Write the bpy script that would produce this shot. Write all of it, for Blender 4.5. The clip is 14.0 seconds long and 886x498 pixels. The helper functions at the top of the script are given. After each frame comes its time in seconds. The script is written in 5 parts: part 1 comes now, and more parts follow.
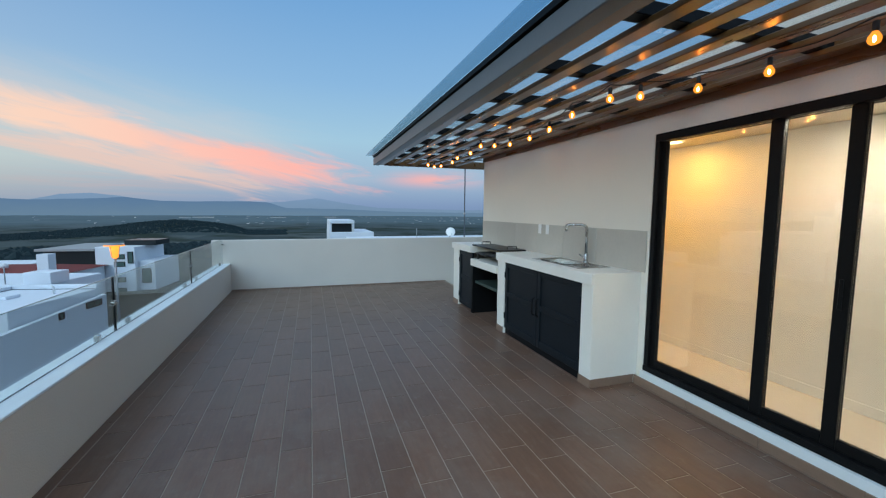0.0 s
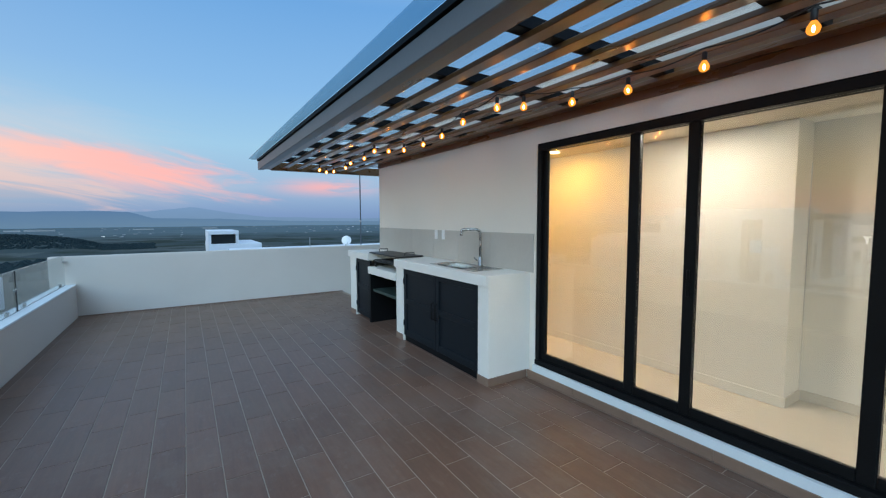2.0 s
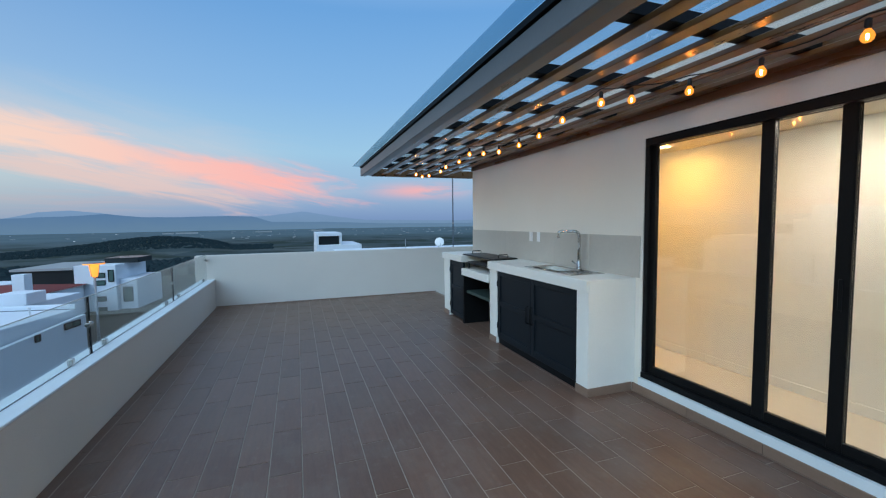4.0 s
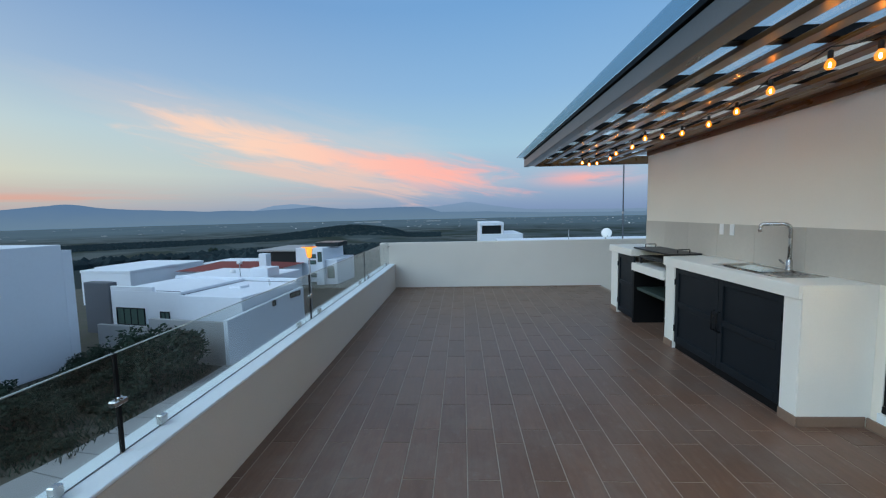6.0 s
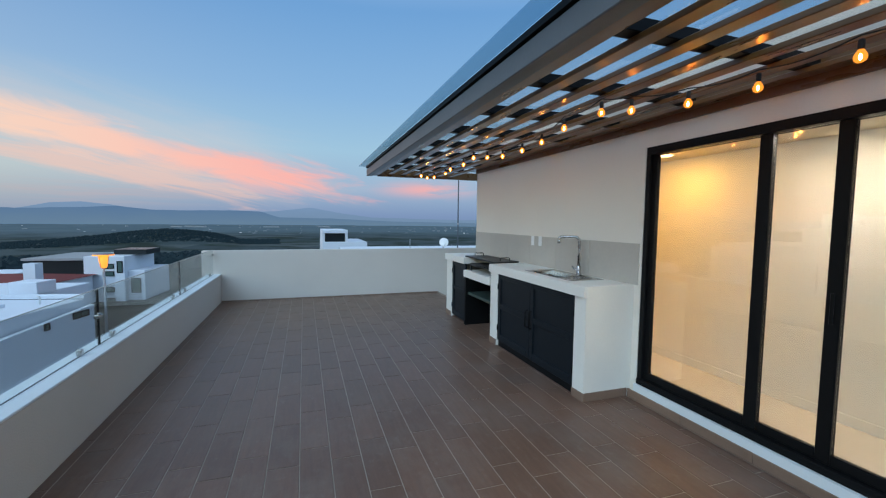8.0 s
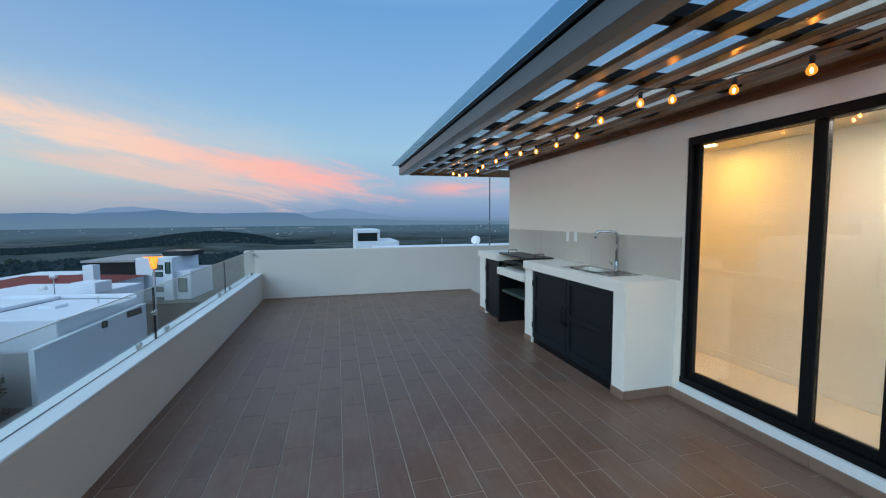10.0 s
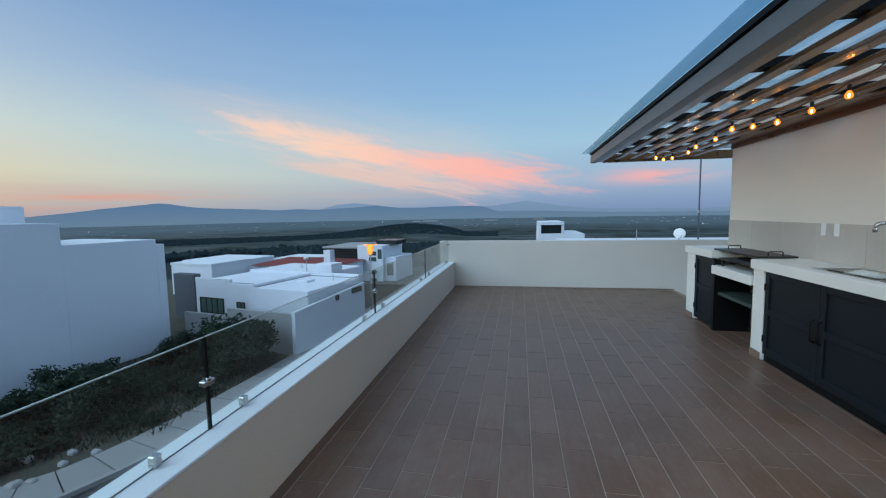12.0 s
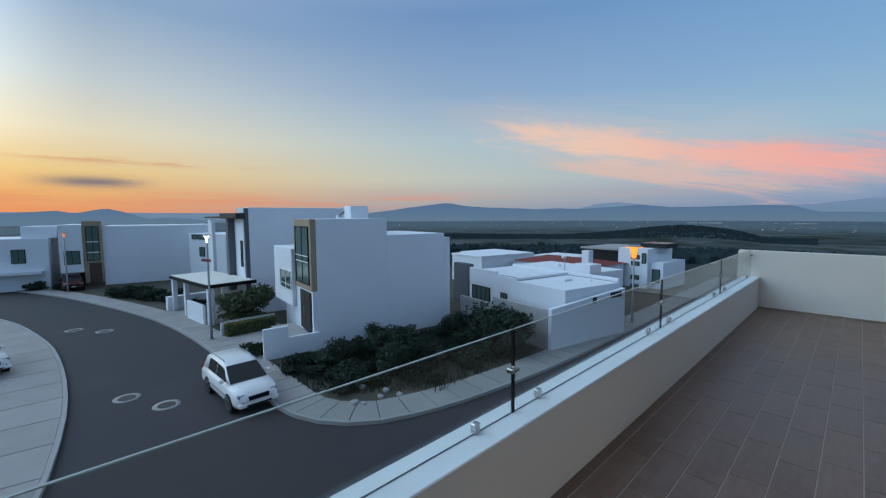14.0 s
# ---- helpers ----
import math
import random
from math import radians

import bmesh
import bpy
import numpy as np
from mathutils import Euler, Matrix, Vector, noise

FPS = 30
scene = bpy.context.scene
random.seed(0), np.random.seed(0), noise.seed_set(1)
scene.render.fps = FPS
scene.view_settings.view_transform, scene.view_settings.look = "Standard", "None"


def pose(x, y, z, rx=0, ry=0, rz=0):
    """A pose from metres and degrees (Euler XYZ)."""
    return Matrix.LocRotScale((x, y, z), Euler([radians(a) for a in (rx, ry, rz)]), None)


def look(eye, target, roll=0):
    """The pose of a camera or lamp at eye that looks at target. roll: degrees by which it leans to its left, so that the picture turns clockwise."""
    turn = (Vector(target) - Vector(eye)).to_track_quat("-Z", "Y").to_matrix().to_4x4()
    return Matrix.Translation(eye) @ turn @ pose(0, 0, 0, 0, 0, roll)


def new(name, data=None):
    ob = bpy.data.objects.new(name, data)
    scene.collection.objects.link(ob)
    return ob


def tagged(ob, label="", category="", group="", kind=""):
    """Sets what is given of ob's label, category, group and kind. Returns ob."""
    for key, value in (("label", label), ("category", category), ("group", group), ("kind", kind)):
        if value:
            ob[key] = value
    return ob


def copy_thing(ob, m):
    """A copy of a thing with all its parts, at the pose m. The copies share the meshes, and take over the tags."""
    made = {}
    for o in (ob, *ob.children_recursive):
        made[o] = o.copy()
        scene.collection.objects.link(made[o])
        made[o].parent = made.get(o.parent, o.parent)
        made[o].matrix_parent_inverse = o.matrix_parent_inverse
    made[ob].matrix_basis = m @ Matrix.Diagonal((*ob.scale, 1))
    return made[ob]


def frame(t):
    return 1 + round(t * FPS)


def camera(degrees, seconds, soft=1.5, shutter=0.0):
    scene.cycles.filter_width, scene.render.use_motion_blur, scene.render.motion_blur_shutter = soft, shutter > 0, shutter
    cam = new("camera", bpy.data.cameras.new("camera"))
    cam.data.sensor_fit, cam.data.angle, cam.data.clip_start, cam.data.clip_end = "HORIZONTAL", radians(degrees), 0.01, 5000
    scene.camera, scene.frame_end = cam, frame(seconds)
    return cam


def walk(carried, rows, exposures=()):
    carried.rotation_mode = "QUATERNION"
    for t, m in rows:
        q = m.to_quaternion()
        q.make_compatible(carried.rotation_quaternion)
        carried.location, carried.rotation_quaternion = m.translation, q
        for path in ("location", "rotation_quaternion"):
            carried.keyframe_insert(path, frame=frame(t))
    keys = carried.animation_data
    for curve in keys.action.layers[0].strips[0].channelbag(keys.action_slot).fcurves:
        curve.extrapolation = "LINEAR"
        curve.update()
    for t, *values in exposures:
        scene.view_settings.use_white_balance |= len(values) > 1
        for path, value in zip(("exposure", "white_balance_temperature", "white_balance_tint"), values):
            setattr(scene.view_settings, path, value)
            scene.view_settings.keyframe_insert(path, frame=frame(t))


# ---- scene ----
cam = camera(94.4, 14.0, soft=1.2)
PATH = [
    (0, (-0.059, 0.064, 1.571), (0.552, 1.959, 1.385), 0.5),
    (0.5, (-0.025, 0.104, 1.57), (0.687, 1.963, 1.378), 0.6),
    (1, (0.014, 0.157, 1.573), (0.862, 1.959, 1.384), 0.8),
    (1.5, (-0.001, 0.166, 1.572), (0.981, 1.899, 1.383), 0.6),
    (2, (-0.022, 0.129, 1.551), (1.038, 1.819, 1.404), -0.2),
    (2.2, (-0.025, 0.116, 1.539), (1.05, 1.798, 1.412), -0.5),
    (4.3, (-0.073, 0.158, 1.563), (0.498, 2.069, 1.427), -0.6),
    (4.5, (-0.079, 0.139, 1.566), (0.431, 2.068, 1.431), -0.5),
    (5, (-0.072, 0.131, 1.576), (0.257, 2.098, 1.427), -0.7),
    (5.5, (-0.073, 0.121, 1.586), (0.044, 2.111, 1.426), -1.0),
    (6, (-0.087, 0.083, 1.589), (-0.183, 2.073, 1.414), -1.2),
    (6.5, (-0.085, 0.09, 1.588), (-0.077, 2.082, 1.403), -0.7),
    (7, (-0.068, 0.113, 1.59), (0.288, 2.075, 1.427), 0.1),
    (7.5, (-0.052, 0.112, 1.595), (0.521, 2.022, 1.451), 0.6),
    (7.7, (-0.037, 0.1, 1.592), (0.604, 1.989, 1.454), 0.7),
    (9.8, (-0.076, 0.065, 1.584), (0.474, 1.982, 1.443), -0.1),
    (10, (-0.08, 0.074, 1.576), (0.417, 2.006, 1.43), -0.3),
    (10.5, (-0.094, 0.087, 1.566), (0.259, 2.049, 1.41), -0.5),
    (11, (-0.097, 0.089, 1.568), (0.054, 2.076, 1.403), -0.8),
    (11.5, (-0.092, 0.091, 1.564), (-0.165, 2.083, 1.396), -1.0),
    (12, (-0.152, 0.11, 1.57), (-0.522, 2.068, 1.396), -1.0),
    (12.5, (-0.205, 0.105, 1.577), (-0.852, 1.989, 1.403), -1.1),
    (13, (-0.264, 0.086, 1.581), (-1.215, 1.837, 1.409), -0.9),
    (13.5, (-0.331, 0.07, 1.584), (-1.52, 1.669, 1.415), -0.7),
    (14, (-0.378, 0.016, 1.605), (-1.799, 1.414, 1.441), -0.3),
]
walk(cam, [(t, look(eye, target, roll)) for t, eye, target, roll in PATH],
     [(0, 0.22, 6900, 10), (2, 0.28, 6450, 10), (4.5, 0.20, 6400, 10), (5, 0.20, 6600, 10), (6, 0.20, 7000, 12), (7, 0.18, 7250, 17), (7.5, 0.17, 6950, 14),
      (10, 0.18, 6600, 10), (11.5, 0.20, 7000, 12), (12.5, 0.10, 6750, 11), (14, -0.03, 6850, 13)])

# ---- light: dusk sky, no direct sun ----
def lin(r, g, b):
    return tuple(((c / 255) / 12.92 if c < 10 else ((c / 255 + 0.055) / 1.055) ** 2.4) for c in (r, g, b)) + (1.0,)


def mnode(nt, op, a, b=None, c=None):
    n = nt.nodes.new("ShaderNodeMath")
    n.operation = op
    for i, v in enumerate((a, b, c)):
        if v is None:
            continue
        if isinstance(v, (int, float)):
            n.inputs[i].default_value = v
        else:
            nt.links.new(v, n.inputs[i])
    return n.outputs[0]


def rampnode(nt, fac, stops, smooth=False):
    n = nt.nodes.new("ShaderNodeValToRGB")
    n.color_ramp.interpolation = "EASE" if smooth else "LINEAR"
    els = n.color_ramp.elements
    while len(els) < len(stops):
        els.new(0.5)
    for e, (p, col) in zip(els, stops):
        e.position, e.color = p, col
    nt.links.new(fac, n.inputs[0])
    return n.outputs[0]


def mixcol(nt, fac, a, b, blend="MIX"):
    n = nt.nodes.new("ShaderNodeMix")
    n.data_type, n.blend_type = "RGBA", blend
    for sock, v in ((n.inputs[0], fac), (n.inputs[6], a), (n.inputs[7], b)):
        if isinstance(v, (int, float, tuple)):
            sock.default_value = v
        else:
            nt.links.new(v, sock)
    return n.outputs[2]


ZENITH = (0.18, 0.27, 0.38, 1)  # unseen sky overhead, level set for the light it sheds
SUNSET = 97.0  # degrees left of +y


def make_sky():
    w = bpy.data.worlds.new("dusk_sky")
    scene.world = w
    w.use_nodes = True
    nt = w.node_tree
    bg = nt.nodes["Background"]
    tc = nt.nodes.new("ShaderNodeTexCoord")
    sep = nt.nodes.new("ShaderNodeSeparateXYZ")
    nt.links.new(tc.outputs["Generated"], sep.inputs[0])
    x, y, z = sep.outputs
    el = mnode(nt, "MULTIPLY", mnode(nt, "ARCSINE", z), 57.29578)
    az = mnode(nt, "MULTIPLY", mnode(nt, "ARCTAN2", mnode(nt, "MULTIPLY", x, -1.0), y), 57.29578)
    pos = mnode(nt, "DIVIDE", mnode(nt, "ADD", el, 5.0), 95.0)
    p = lambda e: (e + 5.0) / 95.0
    # towards the sunset, between, and away from it
    west = rampnode(nt, pos, [(p(-5), lin(160, 130, 110)), (p(0.3), lin(234, 148, 100)), (p(2.5), lin(234, 178, 112)), (p(5), lin(234, 204, 140)),
                              (p(9), lin(228, 222, 196)), (p(14), lin(196, 210, 214)), (p(22), lin(140, 172, 206)), (p(36), (0.42, 0.55, 0.74, 1)), (p(60), ZENITH), (p(90), ZENITH)])
    mid = rampnode(nt, pos, [(p(-5), lin(120, 125, 140)), (p(0.5), lin(146, 160, 176)), (p(2.5), lin(176, 180, 178)), (p(5), lin(188, 200, 194)),
                             (p(10), lin(170, 196, 208)), (p(16), lin(140, 172, 206)), (p(25), lin(108, 148, 196)), (p(36), (0.32, 0.47, 0.70, 1)), (p(60), ZENITH), (p(90), ZENITH)])
    east = rampnode(nt, pos, [(p(-5), lin(90, 105, 130)), (p(0.5), lin(116, 142, 180)), (p(4), lin(144, 172, 200)), (p(9), lin(148, 188, 214)),
                              (p(16), lin(126, 172, 214)), (p(26), lin(102, 154, 206)), (p(36), (0.30, 0.46, 0.72, 1)), (p(60), ZENITH), (p(90), ZENITH)])
    off = mnode(nt, "ABSOLUTE", mnode(nt, "SUBTRACT", az, SUNSET))
    off = mnode(nt, "MINIMUM", off, mnode(nt, "SUBTRACT", 360.0, off))

    def step(v, a, b):
        n = nt.nodes.new("ShaderNodeMapRange")
        n.interpolation_type = "SMOOTHSTEP"
        n.inputs[1].default_value, n.inputs[2].default_value = a, b
        nt.links.new(v, n.inputs[0])
        return n.outputs[0]

    base = mixcol(nt, step(off, 0, 58), west, mid)
    base = mixcol(nt, step(off, 42, 105), base, east)

    def band(level, thick, a0, a1, soft, su, sv, lo, hi, seed):
        v = mnode(nt, "SUBTRACT", el, level)
        comb = nt.nodes.new("ShaderNodeCombineXYZ")
        nt.links.new(mnode(nt, "MULTIPLY", az, su), comb.inputs[0])
        nt.links.new(mnode(nt, "MULTIPLY", v, sv), comb.inputs[1])
        comb.inputs[2].default_value = seed
        ns = nt.nodes.new("ShaderNodeTexNoise")
        ns.inputs["Scale"].default_value, ns.inputs["Detail"].default_value, ns.inputs["Roughness"].default_value = 1.0, 5.0, 0.58
        nt.links.new(comb.outputs[0], ns.inputs["Vector"])
        q = mnode(nt, "DIVIDE", v, thick)
        g = mnode(nt, "EXPONENT", mnode(nt, "MULTIPLY", mnode(nt, "MULTIPLY", q, q), -1.0))
        m = mnode(nt, "MULTIPLY", step(az, a0 - soft, a0 + soft), step(az, a1 + soft, a1 - soft))
        return mnode(nt, "MULTIPLY", mnode(nt, "MULTIPLY", g, m), step(ns.outputs["Fac"], lo, hi))

    def streak(level, thick, a0, a1, soft, su, sv, ragged, seed):
        """A long feathered cloud with an unbroken body."""
        v = mnode(nt, "SUBTRACT", el, level)
        comb = nt.nodes.new("ShaderNodeCombineXYZ")
        nt.links.new(mnode(nt, "MULTIPLY", az, su), comb.inputs[0])
        nt.links.new(mnode(nt, "MULTIPLY", v, sv), comb.inputs[1])
        comb.inputs[2].default_value = seed
        ns = nt.nodes.new("ShaderNodeTexNoise")
        ns.inputs["Scale"].default_value, ns.inputs["Detail"].default_value, ns.inputs["Roughness"].default_value, ns.inputs["Distortion"].default_value = 1.0, 6.0, 0.6, 0.6
        nt.links.new(comb.outputs[0], ns.inputs["Vector"])
        q = mnode(nt, "DIVIDE", v, thick)
        g = mnode(nt, "EXPONENT", mnode(nt, "MULTIPLY", mnode(nt, "MULTIPLY", q, q), -1.0))
        m = mnode(nt, "MULTIPLY", step(az, a0 - soft, a0 + soft), step(az, a1 + soft, a1 - soft))
        e = mnode(nt, "ADD", mnode(nt, "MULTIPLY", g, m), mnode(nt, "MULTIPLY", mnode(nt, "SUBTRACT", ns.outputs["Fac"], 0.5), ragged))
        return mnode(nt, "MULTIPLY", mnode(nt, "MULTIPLY", step(e, 0.22, 1.05), step(m, 0.0, 0.3)), step(g, 0.01, 0.2))

    pink = mixcol(nt, step(az, 2, 30), lin(248, 168, 158), lin(242, 204, 182))
    slope = mnode(nt, "ADD", mnode(nt, "MULTIPLY", az, 0.168), 4.75)
    base = mixcol(nt, mnode(nt, "MULTIPLY", streak(slope, 2.3, -5, 36, 11, 0.10, 0.55, 2.0, 3.0), 0.92), base, pink)
    lower = mnode(nt, "SUBTRACT", slope, 3.0)
    base = mixcol(nt, mnode(nt, "MULTIPLY", streak(lower, 1.5, 4, 30, 9, 0.10, 0.9, 2.4, 7.0), 0.62), base, lin(232, 190, 174))
    veil = mnode(nt, "ADD", slope, 0.8)
    base = mixcol(nt, mnode(nt, "MULTIPLY", streak(veil, 4.6, -6, 44, 14, 0.05, 0.3, 1.3, 5.0), 0.26), base, lin(216, 196, 190))
    base = mixcol(nt, mnode(nt, "MULTIPLY", band(4.2, 0.9, -21, -12, 5, 0.12, 0.8, 0.32, 0.55, 6.0), 0.7), base, pink)
    base = mixcol(nt, mnode(nt, "MULTIPLY", band(2.6, 1.1, 14, 60, 10, 0.05, 1.1, 0.38, 0.6, 9.0), 0.4), base, lin(190, 166, 168))
    base = mixcol(nt, mnode(nt, "MULTIPLY", band(2.0, 0.8, 40, 105, 12, 0.06, 1.3, 0.42, 0.62, 12.0), 0.45), base, lin(226, 138, 112))
    base = mixcol(nt, mnode(nt, "MULTIPLY", band(3.7, 0.55, 82, 89, 3, 0.12, 1.2, 0.3, 0.5, 15.0), 0.9), base, lin(120, 118, 130))
    base = mixcol(nt, mnode(nt, "MULTIPLY", band(6.1, 0.4, 70, 92, 6, 0.1, 1.2, 0.45, 0.6, 19.0), 0.6), base, lin(205, 150, 120))
    # unseen sky past the sunset, boosted about six times to light the terrace
    far = mnode(nt, "ABSOLUTE", mnode(nt, "SUBTRACT", az, 134.0))
    far = mnode(nt, "MINIMUM", far, mnode(nt, "SUBTRACT", 360.0, far))
    gain = mnode(nt, "MULTIPLY", step(far, 50, 6), step(el, -1, 22))
    base = mixcol(nt, gain, base, mixcol(nt, 1.0, base, (6.3, 6.3, 5.8, 1), "MULTIPLY"))
    # and dimmer opposite, where the night comes up
    dusk = mnode(nt, "ABSOLUTE", mnode(nt, "SUBTRACT", az, -105.0))
    dusk = mnode(nt, "MINIMUM", dusk, mnode(nt, "SUBTRACT", 360.0, dusk))
    base = mixcol(nt, step(dusk, 70, 30), base, mixcol(nt, 1.0, base, (0.95, 0.95, 0.98, 1), "MULTIPLY"))
    nt.links.new(base, bg.inputs[0])
    bg.inputs[1].default_value = 1.0


make_sky()


def area_lamp(name, at, size, watts, colour, shape="DISK"):
    d = bpy.data.lights.new(name, "AREA")
    d.shape, d.size, d.energy, d.color = shape, size, watts, colour
    ob = new(name, d)
    ob.matrix_world = pose(*at)
    return ob


# ceiling downlights of the room behind the sliding doors
WARM, PALE = (1.0, 0.55, 0.11), (1.0, 0.95, 0.84)
# only the first fitting is known; the other four are added fill
DOWNLIGHTS = (((3.36, 3.30), 7.6, WARM), ((3.36, 4.9), 9.5, WARM), ((3.14, 1.85), 15, PALE), ((3.14, -0.5), 13, PALE), ((3.14, -2.2), 12, PALE))
for (x, y), watts, tone in DOWNLIGHTS:
    area_lamp("downlight_glow", (x, y, 2.255), 0.16, watts, tone)


# ---- materials ----
def material(name, colour, rough=0.6, metal=0.0, var=0.12, scale=6.0, fine=60.0, bump=0.15, stretch=(1, 1, 1), island=0.0, spec=0.5, stain=None):
    m = bpy.data.materials.new(name)
    m.use_nodes = True
    nt = m.node_tree
    b = nt.nodes["Principled BSDF"]
    tc = nt.nodes.new("ShaderNodeTexCoord")
    mp = nt.nodes.new("ShaderNodeMapping")
    mp.inputs["Scale"].default_value = stretch
    nt.links.new(tc.outputs["Object"], mp.inputs[0])

    def nz(s, detail=4.0):
        n = nt.nodes.new("ShaderNodeTexNoise")
        n.inputs["Scale"].default_value, n.inputs["Detail"].default_value = s, detail
        nt.links.new(mp.outputs[0], n.inputs["Vector"])
        return n.outputs["Fac"]

    big, small = nz(scale), nz(fine, 3.0)
    k = mnode(nt, "ADD", mnode(nt, "MULTIPLY", mnode(nt, "SUBTRACT", big, 0.5), 2.2 * var), mnode(nt, "MULTIPLY", mnode(nt, "SUBTRACT", small, 0.5), var))
    k = mnode(nt, "ADD", k, 1.0)
    if island:
        oi = nt.nodes.new("ShaderNodeObjectInfo")
        k = mnode(nt, "MULTIPLY", k, mnode(nt, "ADD", 1.0 - island / 2, mnode(nt, "MULTIPLY", oi.outputs["Random"], island)))
    vm = nt.nodes.new("ShaderNodeVectorMath")
    vm.operation = "SCALE"
    vm.inputs[0].default_value = colour[:3]
    nt.links.new(k, vm.inputs["Scale"])
    out = vm.outputs[0]
    if stain:
        f = nt.nodes.new("ShaderNodeMapRange")
        f.inputs[1].default_value, f.inputs[2].default_value = 0.52, 0.75
        nt.links.new(nz(scale * 0.45, 6.0), f.inputs[0])
        out = mixcol(nt, mnode(nt, "MULTIPLY", f.outputs[0], stain[1]), out, stain[0])
    nt.links.new(out, b.inputs["Base Color"])
    b.inputs["Metallic"].default_value = metal
    b.inputs["Specular IOR Level"].default_value = spec
    nt.links.new(mnode(nt, "ADD", rough - 0.08, mnode(nt, "MULTIPLY", big, 0.16)), b.inputs["Roughness"])
    if bump:
        bn = nt.nodes.new("ShaderNodeBump")
        bn.inputs["Strength"].default_value, bn.inputs["Distance"].default_value = bump, 0.01
        nt.links.new(small, bn.inputs["Height"])
        nt.links.new(bn.outputs[0], b.inputs["Normal"])
    return m


def glow(name, colour, strength):
    m = bpy.data.materials.new(name)
    m.use_nodes = True
    b = m.node_tree.nodes["Principled BSDF"]
    b.inputs["Base Color"].default_value = colour
    b.inputs["Emission Color"].default_value, b.inputs["Emission Strength"].default_value = colour, strength
    return m


def glass(name, tint=(1, 1, 1, 1), gloss=1.0, rough=0.0):
    """Thin pane: clear, with Fresnel reflection."""
    m = bpy.data.materials.new(name)
    m.use_nodes = True
    nt = m.node_tree
    nt.nodes.clear()
    o = nt.nodes.new("ShaderNodeOutputMaterial")
    t, g, mx, lw = (nt.nodes.new("ShaderNode" + s) for s in ("BsdfTransparent", "BsdfGlossy", "MixShader", "LayerWeight"))
    t.inputs[0].default_value, g.inputs[1].default_value, lw.inputs[0].default_value = tint, rough, 0.5
    f = mnode(nt, "ADD", 0.04, mnode(nt, "MULTIPLY", mnode(nt, "POWER", lw.outputs["Facing"], 5.0), 0.96))
    nt.links.new(mnode(nt, "MINIMUM", mnode(nt, "MULTIPLY", f, gloss), 1.0), mx.inputs[0])
    nt.links.new(t.outputs[0], mx.inputs[1])
    nt.links.new(g.outputs[0], mx.inputs[2])
    nt.links.new(mx.outputs[0], o.inputs[0])
    return m


def clear_glow(name, colour, strength):
    """Tinted bulb glass that glows round its filament."""
    m = bpy.data.materials.new(name)
    m.use_nodes = True
    nt = m.node_tree
    nt.nodes.clear()
    o, t, e, mx = (nt.nodes.new("ShaderNode" + s) for s in ("OutputMaterial", "BsdfTransparent", "Emission", "MixShader"))
    t.inputs[0].default_value, e.inputs[0].default_value, e.inputs[1].default_value, mx.inputs[0].default_value = (1, 0.85, 0.62, 1), colour, strength, 0.35
    nt.links.new(t.outputs[0], mx.inputs[1])
    nt.links.new(e.outputs[0], mx.inputs[2])
    nt.links.new(mx.outputs[0], o.inputs[0])
    return m


